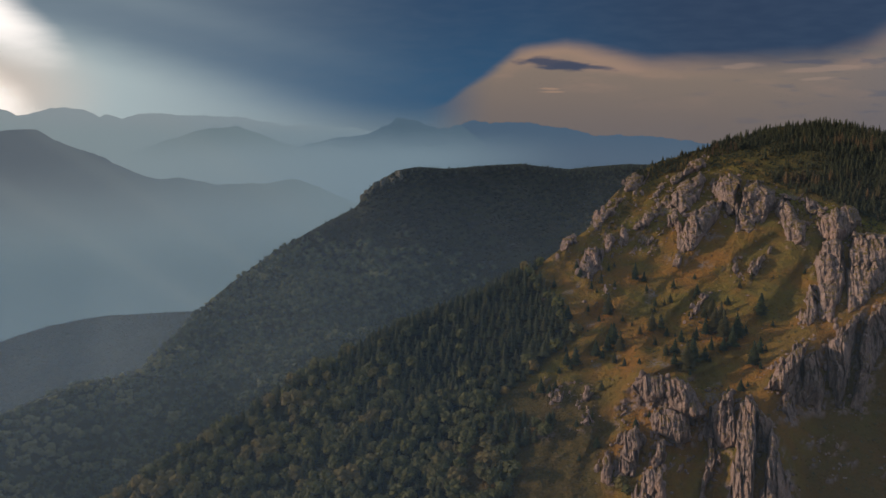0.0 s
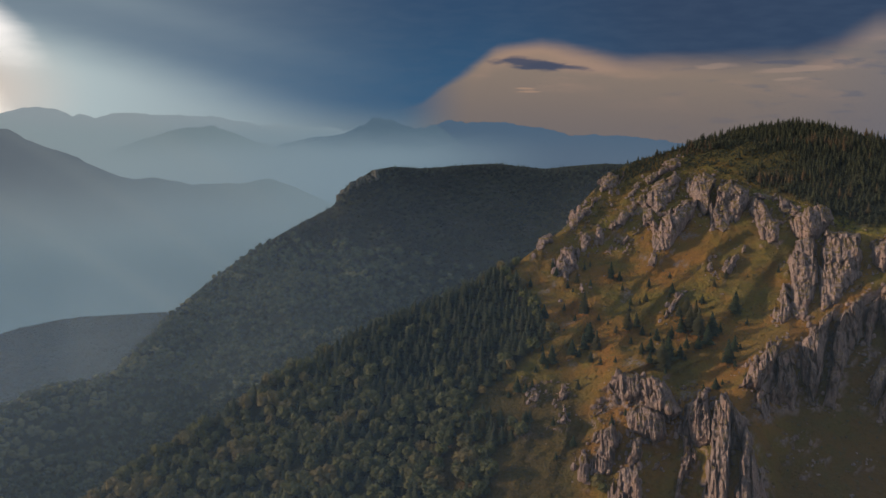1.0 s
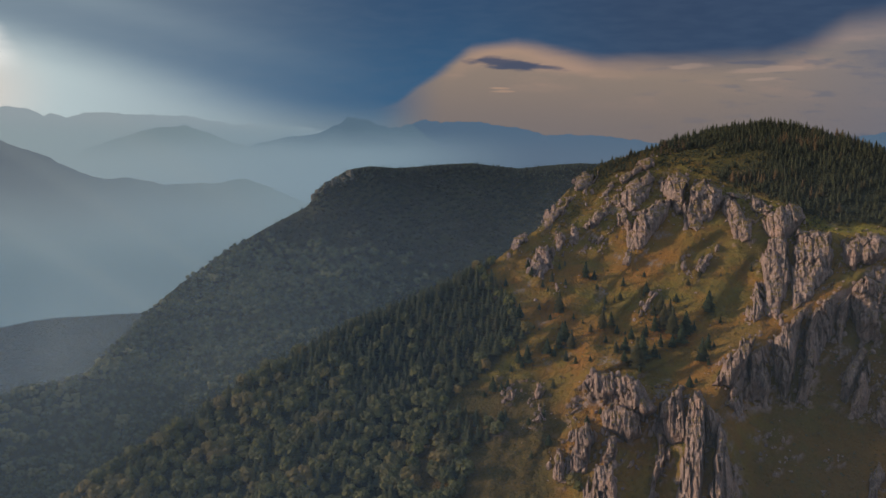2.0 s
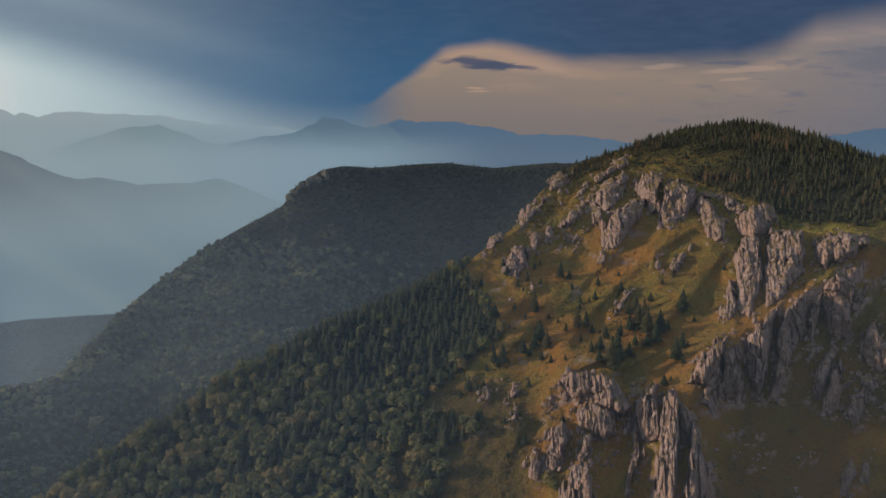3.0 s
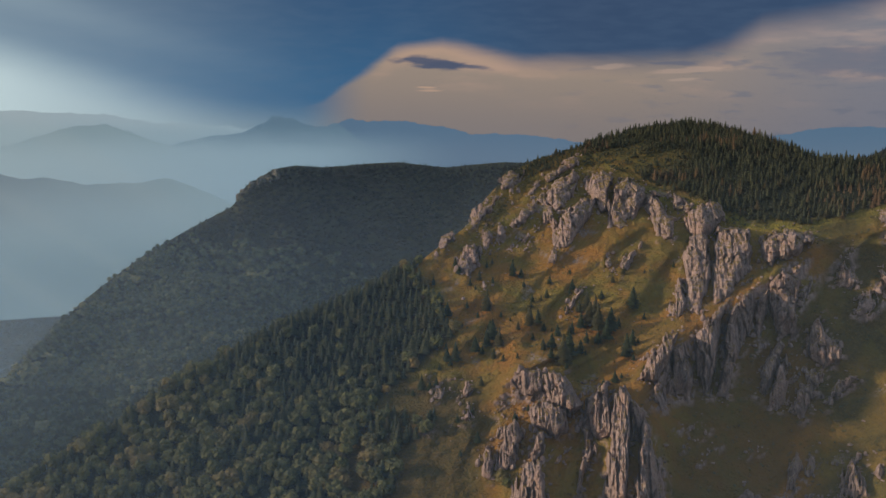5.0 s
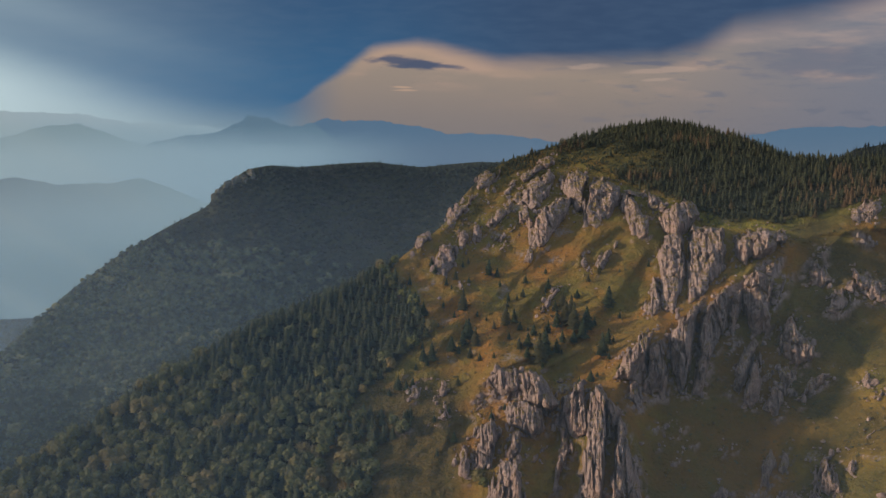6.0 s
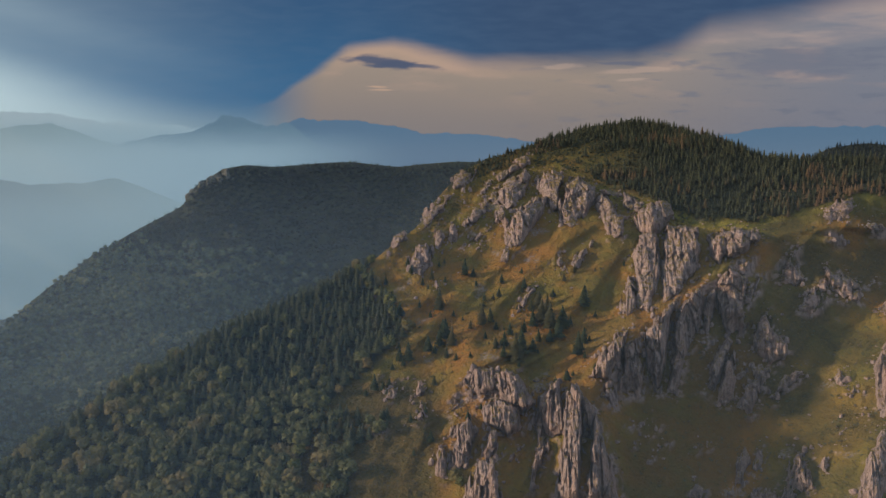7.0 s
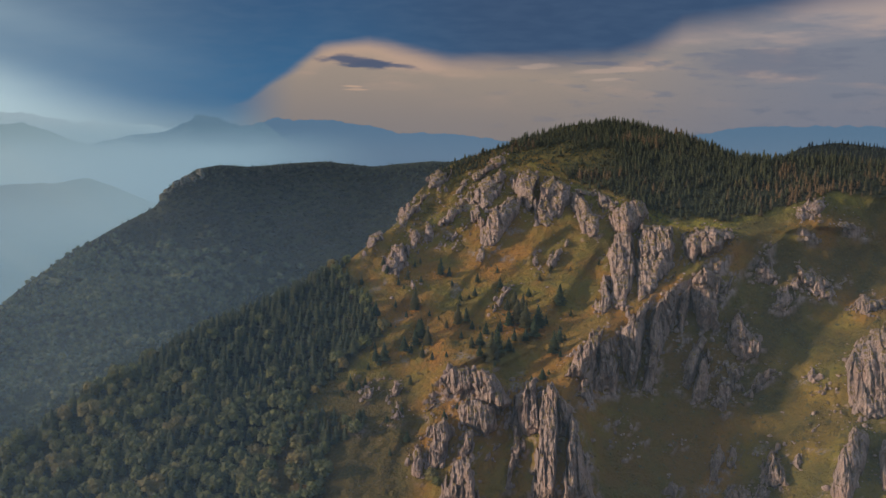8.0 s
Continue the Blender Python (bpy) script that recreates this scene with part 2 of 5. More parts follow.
def rough_face(a, e):
    """The same with gullies, ledges and hummocks."""
    r = face(a, e)
    p = spot(a, e, r)
    x, z = np.radians(a) * 680.0, r * np.tan(np.radians(e))
    r = r + 8 * fbm(p * (1 / 70.0, 1 / 70.0, 1 / 90.0), 3) + 3.0 * fbm(p / 16.0, 3) + 0.9 * fbm(p / 4.5, 2) * step(a, 4, 7)
    x = x + 14 * fbm(p / 55.0 + 31, 2)
    gully = np.stack([(x - 0.8 * z) / 29.0, (z + 0.3 * x) / 120.0, 0 * x + 3.7], -1)
    r = r - 4.5 * ridged(gully, 2) * step(a, 4, 8) * (0.35 + 0.65 * step(e, -14, -11))
    rib = 1.8 * ridged(np.stack([x / 9.0, z / 20.0, 0 * x + 1.3], -1), 2) + 1.2 * ridged(np.stack([x / 3.6, z / 7.0, 0 * x + 8.1], -1), 2) + 0.8 * fbm(p / 3.5, 2)
    return r - rocky(a, e) * (rib - 0.8)


OUTCROPS = []


def outcrop(kind, *outline):
    """A crag by the outline of its face, as (azimuth, elevation) corners."""
    OUTCROPS.append((kind, np.array(outline, float)))


def depth_in(a, e, poly):
    """How far a place lies inside an outline, in degrees; negative outside."""
    best, inside = np.full(a.shape, 99.0), np.zeros(a.shape, bool)
    for (x0, y0), (x1, y1) in zip(poly, np.roll(poly, -1, 0)):
        t = np.clip(((a - x0) * (x1 - x0) + (e - y0) * (y1 - y0)) / ((x1 - x0) ** 2 + (y1 - y0) ** 2), 0, 1)
        best = np.minimum(best, np.hypot(a - x0 - t * (x1 - x0), e - y0 - t * (y1 - y0)))
        if y0 != y1:
            inside ^= ((y0 > e) != (y1 > e)) & (a < (x1 - x0) * (e - y0) / (y1 - y0) + x0)
    return np.where(inside, best, -best)


def rocky(a, e):
    """Where the mountain's bones show: in and close round the crags."""
    a, e = np.broadcast_arrays(np.asarray(a, float), np.asarray(e, float))
    out = np.zeros(a.shape)
    for kind, poly in OUTCROPS:
        (a0, e0), (a1, e1) = poly.min(0) - 0.6, poly.max(0) + 0.6
        near = (a > a0) & (a < a1) & (e > e0) & (e < e1)
        if near.any():
            out[near] = np.maximum(out[near], step(depth_in(a[near], e[near], poly), -0.55, 0.0))
    return out


outcrop("tower", (7.91, -7.46), (7.90, -6.58), (8.19, -5.96), (8.94, -5.59), (9.28, -6.08), (9.19, -6.90), (8.47, -7.72))
outcrop("crest", (6.43, -6.36), (6.98, -5.44), (7.53, -5.11), (7.80, -5.57), (7.08, -6.16))
outcrop("block", (9.25, -6.14), (9.37, -5.16), (9.66, -4.87), (9.90, -5.35), (9.77, -6.14))
outcrop("block", (10.09, -5.58), (10.15, -4.76), (10.41, -4.46), (10.71, -4.92), (10.62, -5.67), (10.29, -5.81))
outcrop("crest", (10.58, -4.69), (11.58, -3.63), (12.36, -3.36), (12.50, -3.95), (11.79, -4.74), (11.01, -5.01))
outcrop("crest", (8.38, -4.84), (8.90, -3.79), (9.61, -3.33), (9.94, -2.90), (10.30, -2.96), (10.07, -3.65), (9.30, -4.51))
outcrop("block", (10.13, -2.80), (10.32, -1.89), (10.97, -1.55), (11.68, -1.42), (11.43, -2.20), (10.79, -2.79))
outcrop("crest", (11.31, -2.66), (13.19, -1.56), (13.96, -0.90), (14.83, -0.53), (14.71, -1.12), (13.71, -1.84), (12.35, -2.45))
outcrop("block", (12.30, -3.17), (13.33, -2.21), (14.49, -1.38), (14.79, -1.83), (14.51, -2.81), (13.75, -3.80), (12.89, -3.62))
outcrop("block", (11.42, -5.99), (11.51, -5.40), (11.80, -5.20), (12.07, -5.72))
outcrop("wall", (13.32, -5.77), (13.36, -4.23), (14.07, -3.66), (15.13, -2.90), (15.85, -2.89), (15.77, -3.77), (15.14, -4.76), (14.24, -5.95))
outcrop("block", (12.71, -4.66), (12.73, -3.81), (13.35, -3.48), (13.46, -4.59))
outcrop("wall", (15.10, -2.67), (15.21, -1.82), (16.08, -1.36), (16.80, -1.77), (16.47, -2.88), (16.67, -4.60), (16.10, -4.22), (15.69, -3.25))
outcrop("wall", (16.42, -3.75), (16.81, -2.12), (17.67, -1.66), (18.59, -2.35), (18.48, -3.39), (17.92, -4.12), (17.22, -4.78), (16.64, -4.73))
outcrop("block", (18.36, -3.52), (18.53, -2.81), (19.04, -2.54), (19.90, -3.62), (19.74, -4.66), (19.24, -5.12), (18.96, -4.42))
outcrop("block", (19.31, -5.25), (19.37, -4.12), (19.71, -3.56), (20.17, -4.13), (20.11, -5.17))
outcrop("block", (17.15, -7.19), (17.39, -6.40), (17.90, -5.87), (18.38, -5.53), (18.14, -6.39), (17.80, -7.17))
outcrop("block", (16.29, -6.89), (16.57, -6.23), (16.91, -6.74), (16.66, -7.27))
outcrop("block", (13.01, -6.82), (13.32, -6.03), (13.78, -5.96), (13.60, -6.94))
outcrop("crest", (19.77, -3.30), (19.96, -2.33), (20.65, -2.89), (21.18, -3.46), (20.23, -3.87))
outcrop("wall", (20.60, -4.51), (20.80, -3.60), (21.73, -3.03), (22.69, -3.23), (23.02, -3.80), (22.48, -4.59), (21.75, -5.44), (21.09, -4.95))
outcrop("wall", (20.72, -6.25), (20.97, -5.01), (21.84, -4.54), (22.19, -5.49), (22.36, -7.74), (21.88, -9.62), (20.97, -9.14))
outcrop("wall", (22.35, -5.33), (22.54, -4.49), (24.24, -4.53), (24.53, -5.73), (24.30, -7.08), (23.18, -8.47), (22.49, -8.82))
outcrop("block", (20.00, -9.37), (20.17, -8.40), (20.62, -7.41), (20.99, -7.85), (21.19, -9.26), (20.53, -9.80))
outcrop("buttress", (24.71, -4.84), (26.15, -4.50), (27.44, -4.62), (27.76, -4.98), (26.82, -5.84), (25.62, -6.58), (24.77, -6.24))
outcrop("buttress", (21.71, -12.25), (21.52, -10.50), (22.31, -9.22), (23.25, -8.73), (23.01, -10.91), (22.67, -13.91), (22.15, -13.94))
outcrop("buttress", (23.28, -9.62), (24.05, -8.18), (24.85, -7.73), (24.70, -9.61), (23.99, -11.55), (23.50, -13.98), (22.92, -13.83), (23.16, -11.54))
outcrop("buttress", (24.64, -10.31), (24.87, -8.27), (25.59, -7.38), (25.36, -9.51), (25.15, -10.66))
outcrop("buttress", (25.31, -8.18), (25.55, -7.28), (26.12, -6.72), (27.11, -7.02), (27.23, -8.47), (27.06, -10.11), (26.15, -10.61), (25.57, -9.25))
outcrop("block", (26.48, -6.48), (27.31, -6.01), (27.11, -7.09), (26.74, -7.04))
outcrop("block", (27.10, -8.22), (27.48, -7.19), (27.86, -6.80), (27.72, -7.75), (27.41, -8.27))
outcrop("buttress", (25.05, -13.69), (25.29, -12.55), (25.67, -11.01), (26.14, -10.35), (26.65, -10.70), (26.08, -12.06), (25.52, -13.78))
outcrop("buttress", (25.67, -14.27), (26.14, -11.99), (26.49, -11.28), (26.71, -12.32), (26.66, -13.95), (26.24, -14.35))
outcrop("tower", (27.39, -10.72), (27.58, -9.48), (28.23, -8.97), (28.51, -9.77), (29.40, -10.76), (29.25, -11.52), (28.48, -11.95), (27.67, -11.51))
outcrop("block", (27.50, -11.96), (28.14, -11.79), (28.55, -12.13), (28.23, -13.20), (27.72, -12.75))
outcrop("block", (28.47, -13.68), (28.89, -12.90), (29.76, -12.03), (30.53, -11.85), (30.31, -12.36), (29.45, -13.10), (28.75, -13.90))
outcrop("block", (26.80, -14.31), (27.24, -12.97), (27.94, -12.79), (28.14, -13.83), (27.62, -14.74))
outcrop("block", (28.64, -7.32), (28.90, -6.31), (29.22, -5.48), (29.56, -5.16), (29.49, -6.16), (30.12, -7.06), (29.73, -7.64))
outcrop("block", (29.85, -8.81), (30.33, -7.67), (30.84, -7.26), (31.00, -8.24), (30.63, -9.01))
outcrop("block", (30.73, -7.46), (31.14, -6.26), (31.98, -6.77), (33.10, -7.43), (32.91, -8.18), (31.98, -7.93))
outcrop("crest", (30.67, -3.63), (31.44, -2.80), (32.29, -2.59), (32.55, -3.19), (31.78, -3.83), (30.98, -3.99))
outcrop("crest", (32.93, -4.03), (33.49, -3.83), (34.08, -4.41), (33.67, -4.61))
outcrop("crest", (31.24, -4.71), (31.81, -4.57), (32.26, -4.91), (31.69, -5.06))
outcrop("block", (33.57, -8.74), (34.48, -7.82), (35.43, -7.87), (35.95, -8.25), (34.70, -8.83))
outcrop("tower", (33.66, -11.57), (34.33, -10.24), (35.06, -9.70), (36.53, -8.92), (37.66, -9.82), (37.46, -13.20), (35.94, -14.00), (34.90, -14.36), (33.95, -13.64))
outcrop("tower", (33.29, -18.44), (33.86, -16.14), (34.35, -14.66), (35.16, -15.03), (34.97, -16.64), (34.71, -18.12), (34.03, -19.32))
outcrop("block", (35.51, -16.10), (36.03, -15.56), (36.77, -15.76), (36.75, -18.17), (35.96, -18.00))
outcrop("block", (31.67, -12.30), (32.11, -11.77), (32.60, -12.21), (31.99, -12.69))
outcrop("block", (32.31, -13.27), (32.86, -12.61), (33.11, -13.07))
outcrop("block", (26.74, -18.84), (26.87, -17.49), (27.36, -16.41), (27.69, -17.05), (27.29, -18.42))
outcrop("block", (27.72, -17.59), (27.89, -16.67), (28.18, -16.22), (28.47, -17.10), (28.07, -17.80))
outcrop("block", (29.60, -18.24), (29.74, -16.85), (30.32, -16.18), (30.71, -16.80), (31.15, -18.30), (30.44, -18.56))
outcrop("block", (31.20, -17.11), (31.63, -16.16), (31.84, -16.73), (31.64, -17.41))
outcrop("block", (29.13, -19.30), (29.66, -18.20), (30.26, -18.64), (29.96, -19.91))
outcrop("block", (27.59, -19.47), (28.16, -18.51), (29.22, -18.70), (29.41, -19.98))
outcrop("block", (24.47, -19.28), (24.83, -18.59), (25.29, -18.91), (25.06, -19.60))
outcrop("wall", (11.05, -13.61), (11.77, -12.89), (13.51, -12.93), (14.37, -13.10), (15.41, -14.80), (14.69, -15.84), (13.20, -14.54), (11.73, -14.44))
outcrop("wall", (11.87, -15.27), (13.13, -14.61), (14.28, -15.03), (14.57, -16.42), (13.57, -16.82), (12.42, -16.15))
outcrop("wall", (15.30, -16.08), (15.37, -14.49), (16.11, -13.76), (16.74, -13.42), (16.97, -14.75), (17.14, -16.39), (16.25, -16.87))
outcrop("tower", (16.68, -20.94), (16.87, -17.66), (17.11, -15.38), (17.21, -14.04), (17.53, -13.45), (17.98, -14.08), (18.23, -16.22), (18.16, -20.87))
outcrop("wall", (18.05, -16.80), (17.91, -14.02), (18.92, -14.99), (18.77, -16.70))
outcrop("tower", (18.16, -20.87), (18.61, -18.02), (18.69, -16.26), (18.90, -15.31), (19.32, -16.11), (20.00, -18.07), (20.81, -20.71))
outcrop("block", (9.30, -19.13), (9.35, -17.76), (9.78, -17.32), (10.30, -18.00), (10.11, -19.25))
outcrop("tower", (10.30, -18.63), (10.68, -16.17), (11.41, -15.72), (11.96, -16.41), (11.78, -18.11), (11.11, -18.81))
outcrop("tower", (12.18, -17.98), (12.69, -16.21), (13.26, -16.32), (13.12, -17.78))
outcrop("tower", (10.94, -20.79), (11.52, -18.68), (12.11, -17.92), (12.99, -18.06), (13.35, -19.52), (13.65, -20.89))
outcrop("block", (14.91, -19.72), (15.27, -17.91), (15.91, -16.57), (16.33, -17.24), (15.69, -18.58), (15.44, -19.64))
outcrop("block", (14.96, -15.77), (15.83, -16.06), (16.00, -17.57), (15.67, -17.77), (15.41, -16.65))
outcrop("block", (6.46, -14.71), (6.69, -14.07), (7.32, -13.95), (7.12, -14.78))
outcrop("block", (8.05, -14.72), (8.45, -13.76), (8.95, -14.20), (8.72, -14.78))
outcrop("block", (8.19, -15.80), (8.66, -15.10), (8.93, -15.74), (8.53, -16.18))
outcrop("buttress", (18.42, -13.29), (19.03, -11.79), (19.98, -10.66), (20.77, -10.28), (20.46, -11.73), (19.53, -13.44))
outcrop("buttress", (20.07, -13.98), (20.32, -11.35), (21.02, -10.94), (21.65, -12.32), (21.45, -14.17))
outcrop("block", (19.17, -14.28), (19.59, -13.11), (20.13, -13.60), (20.03, -14.87))
outcrop("crest", (13.85, -9.78), (14.43, -8.95), (14.98, -8.22), (15.18, -8.35), (14.76, -9.20), (14.18, -9.93))
outcrop("block", (9.20, -8.30), (9.46, -7.97), (9.73, -8.23), (9.46, -8.50))

# small ribs and broken blocks between the great crags
def fragments(rng, line, spread, count, least, most):
    line = np.array(line, float)
    for i in range(count):
        u = rng.uniform(0, len(line) - 1)
        k = int(u)
        a, e = line[k] + (line[k + 1] - line[k]) * (u - k) + rng.uniform(-1, 1, 2) * spread
        h = least + (most - least) * rng.uniform(0, 1) ** 1.6
        w = h * rng.uniform(0.22, 0.42)
        turns = np.sort(rng.uniform(0, 2 * math.pi, 6) * 0.25 + np.arange(6) * math.pi / 3)
        reach = rng.uniform(0.7, 1.15, 6)
        if e + 0.6 * h > float(main_crest(a)) - 0.15:
            continue
        outcrop("fragment", *[(a + w * r * math.cos(t) + 0.35 * h * r * math.sin(t), e + 0.5 * h * r * math.sin(t)) for t, r in zip(turns, reach)])


chips = np.random.RandomState(44)
fragments(chips, [(6.6, -6.4), (9.4, -4.6), (11.8, -3.2), (14.2, -2.6), (16.5, -2.6), (19.0, -3.4), (20.6, -3.8)], (0.5, 1.0), 44, 0.3, 1.1)
fragments(chips, [(9.5, -6.4), (12.5, -5.2), (15.0, -4.8)], (0.6, 0.5), 14, 0.25, 0.8)
fragments(chips, [(10.2, -16.4), (12.0, -13.9), (14.6, -14.2), (16.4, -14.6)], (0.5, 0.8), 20, 0.3, 1.1)
fragments(chips, [(13.0, -17.5), (15.5, -16.5)], (0.8, 1.2), 8, 0.3, 0.9)
fragments(chips, [(20.2, -12.6), (22.0, -12.0), (25.4, -11.6), (27.6, -12.4)], (0.6, 1.0), 26, 0.3, 1.1)
fragments(chips, [(22.6, -8.6), (25.5, -7.6), (27.2, -7.4)], (0.6, 1.2), 16, 0.3, 0.9)
fragments(chips, [(28.4, -6.6), (30.5, -7.6), (33.0, -7.6)], (0.8, 0.7), 22, 0.2, 0.7)
fragments(chips, [(30.8, -3.4), (33.4, -3.8), (34.5, -4.4)], (0.7, 0.4), 12, 0.15, 0.4)
fragments(chips, [(6.4, -13.8), (8.2, -14.4), (8.0, -15.8)], (0.7, 0.7), 10, 0.2, 0.6)
fragments(chips, [(27.0, -17.5), (31.0, -17.0), (34.5, -13.0)], (1.0, 1.0), 14, 0.2, 0.7)

fragments(chips, [(21.0, -14.8), (23.0, -17.8), (26.0, -16.6)], (1.0, 1.2), 16, 0.2, 0.6)


# ---- materials ----
def finish(t, colour, rough=0.9, bump=None, strength=0.5, distance=1.0, spec=0.2):
    b = t.node("ShaderNodeBsdfPrincipled")
    t.put(b.inputs["Base Color"], colour)
    t.put(b.inputs["Roughness"], rough)
    b.inputs["Specular IOR Level"].default_value = spec
    if bump is not None:
        n = t.node("ShaderNodeBump")
        n.inputs["Strength"].default_value, n.inputs["Distance"].default_value = strength, distance
        t.put(n.inputs["Height"], bump)
        t.put(b.inputs["Normal"], n.outputs[0])
    o = t.node("ShaderNodeOutputMaterial")
    t.put(o.inputs[0], b.outputs[0])


def ground_material():
    m, tree = material("mountain_ground")
    t = Tree(tree)
    p = t.place()
    big, mid, small = t.noise(p, 0.012, 4), t.noise(p, 0.07, 5, 0.6), t.noise(p, 0.6, 5, 0.65)
    grass = t.mix(t.smooth(mid, 0.38, 0.62), (0.180, 0.100, 0.022, 1), (0.150, 0.116, 0.024, 1))
    grass = t.mix(t.smooth(big, 0.46, 0.60), grass, (0.215, 0.104, 0.024, 1))
    olive = t.smooth(t.noise(p, 0.022, 4, 0.6), 0.52, 0.62)
    grass = t.mix(t.math("MULTIPLY", olive, 0.45), grass, (0.115, 0.108, 0.024, 1))
    grass = t.mix(t.math("MULTIPLY", t.smooth(small, 0.48, 0.64), 0.5), grass, (0.09, 0.07, 0.024, 1))
    tuft = t.noise(p, 0.22, 4, 0.7)
    grass = t.mix(t.math("MULTIPLY", t.smooth(tuft, 0.54, 0.66), 0.45), grass, (0.08, 0.078, 0.024, 1))
    speck = t.noise(p, 1.6, 3, 0.6)
    grass = t.mix(t.math("MULTIPLY", t.smooth(speck, 0.52, 0.64), 0.4), grass, (0.08, 0.06, 0.02, 1))
    grass = t.mix(t.math("MULTIPLY", t.smooth(speck, 0.46, 0.36), 0.35), grass, (0.22, 0.145, 0.05, 1))
    scree = t.mix(small, (0.11, 0.09, 0.075, 1), (0.25, 0.21, 0.18, 1))
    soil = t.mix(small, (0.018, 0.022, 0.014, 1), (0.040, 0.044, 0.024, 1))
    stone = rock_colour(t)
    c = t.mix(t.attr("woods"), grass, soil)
    c = t.mix(t.math("MULTIPLY", t.attr("lush"), 0.8), c, (0.152, 0.152, 0.028, 1))
    # tone of the dark herbage, also used for shade painted into the ground
    herb_shade_tone = t.mix(t.smooth(small, 0.35, 0.65), (0.034, 0.036, 0.015, 1), (0.086, 0.062, 0.022, 1))
    c = t.mix(t.math("MULTIPLY", t.attr("herb_shade"), 0.9), c, herb_shade_tone)
    c = t.mix(t.math("MULTIPLY", t.attr("scree"), t.smooth(small, 0.4, 0.55)), c, scree)
    c = t.mix(t.attr("bare"), c, stone)
    finish(t, c, 0.95, t.math("ADD", t.math("ADD", t.math("MULTIPLY", mid, 2.5), small), t.math("MULTIPLY", tuft, 1.2)), 0.9, 2.0, 0.1)
    return m


def rock_colour(t):
    """Pale limestone, stained grey and ochre in upright streaks."""
    p = t.place((1, 1, 0.22))
    q = t.place()
    streaks = t.noise(p, 0.28, 6, 0.62, 0.3)
    grain = t.noise(q, 1.1, 6, 0.65)
    blot = t.noise(q, 0.05, 4, 0.55)
    c = t.mix(t.smooth(streaks, 0.36, 0.62), (0.108, 0.087, 0.080, 1), (0.322, 0.245, 0.211, 1))
    c = t.mix(t.math("MULTIPLY", t.smooth(blot, 0.45, 0.65), 0.55), c, (0.30, 0.200, 0.155, 1))
    ribs = t.noise(t.place((1, 1, 0.14)), 0.85, 4, 0.6, 0.2)
    c = t.mix(t.math("MULTIPLY", t.smooth(ribs, 0.54, 0.66), 0.45), c, (0.085, 0.074, 0.066, 1))
    c = t.mix(t.math("MULTIPLY", t.smooth(ribs, 0.46, 0.36), 0.5), c, (0.31, 0.256, 0.228, 1))
    c = t.mix(t.math("MULTIPLY", t.smooth(grain, 0.54, 0.72), 0.55), c, (0.085, 0.075, 0.064, 1))
    return c


def rock_material():
    m, tree = material("limestone")
    t = Tree(tree)
    c = rock_colour(t)
    p = t.place((1, 1, 0.25))
    h = t.math("ADD", t.math("ADD", t.noise(p, 0.45, 7, 0.66, 0.4), t.math("MULTIPLY", t.noise(t.place((1, 1, 0.14)), 0.85, 4, 0.6, 0.2), -0.8)), t.math("MULTIPLY", t.noise(t.place(), 0.9, 5, 0.6), 0.6))
    # grass on ledges: where the stone lies flat
    n = t.node("ShaderNodeSeparateXYZ")
    t.put(n.inputs[0], t.node("ShaderNodeNewGeometry").outputs["Normal"])
    ledge = t.math("MULTIPLY", t.smooth(n.outputs[2], 0.62, 0.85), t.smooth(t.noise(t.place(), 0.16, 3), 0.44, 0.54))
    c = t.mix(ledge, c, (0.15, 0.105, 0.028, 1))
    crack = t.node("ShaderNodeTexVoronoi")
    crack.feature = "DISTANCE_TO_EDGE"
    t.put(crack.inputs["Vector"], t.place((1, 1, 0.45)))
    crack.inputs["Scale"].default_value = 0.42
    gap = t.smooth(t.math("ADD", crack.outputs["Distance"], t.math("MULTIPLY", t.noise(t.place(), 0.8, 4), 0.12)), 0.03, 0.14)
    h = t.math("ADD", h, t.math("MULTIPLY", gap, 0.5))
    h = t.math("ADD", h, t.math("MULTIPLY", t.noise(t.place((1, 1, 0.5)), 2.4, 3, 0.6), 0.45))
    finish(t, c, 0.92, h, 0.8, 1.6, 0.15)
    return m


def leaf_material(name, dark, light, warm, attribute, thin_leaf=0.25):
    """Foliage: clump by clump and tree by tree a different green."""
    m, tree = material(name)
    t = Tree(tree)
    clump = t.node("ShaderNodeNewGeometry").outputs["Random Per Island"]
    tint = t.attr("tint") if attribute else t.node("ShaderNodeObjectInfo").outputs["Random"]
    c = t.mix(clump, dark, light)
    c = t.mix(t.smooth(tint, 0.45, 1.0), c, warm)
    b = t.node("ShaderNodeBsdfPrincipled")
    t.put(b.inputs["Base Color"], c)
    b.inputs["Roughness"].default_value, b.inputs["Specular IOR Level"].default_value = 0.75, 0.15
    tr = t.node("ShaderNodeBsdfTranslucent")
    t.put(tr.inputs[0], c)
    mx = t.node("ShaderNodeMixShader")
    mx.inputs[0].default_value = thin_leaf
    t.put(mx.inputs[1], b.outputs[0])
    t.put(mx.inputs[2], tr.outputs[0])
    o = t.node("ShaderNodeOutputMaterial")
    t.put(o.inputs[0], mx.outputs[0])
    return m


def bark_material():
    m, tree = material("bark")
    t = Tree(tree)
    g = t.noise(t.place((1, 1, 0.2)), 6.0, 4)
    finish(t, t.mix(g, (0.05, 0.038, 0.028, 1), (0.14, 0.11, 0.085, 1)), 0.9, g, 0.5, 0.05)
    return m


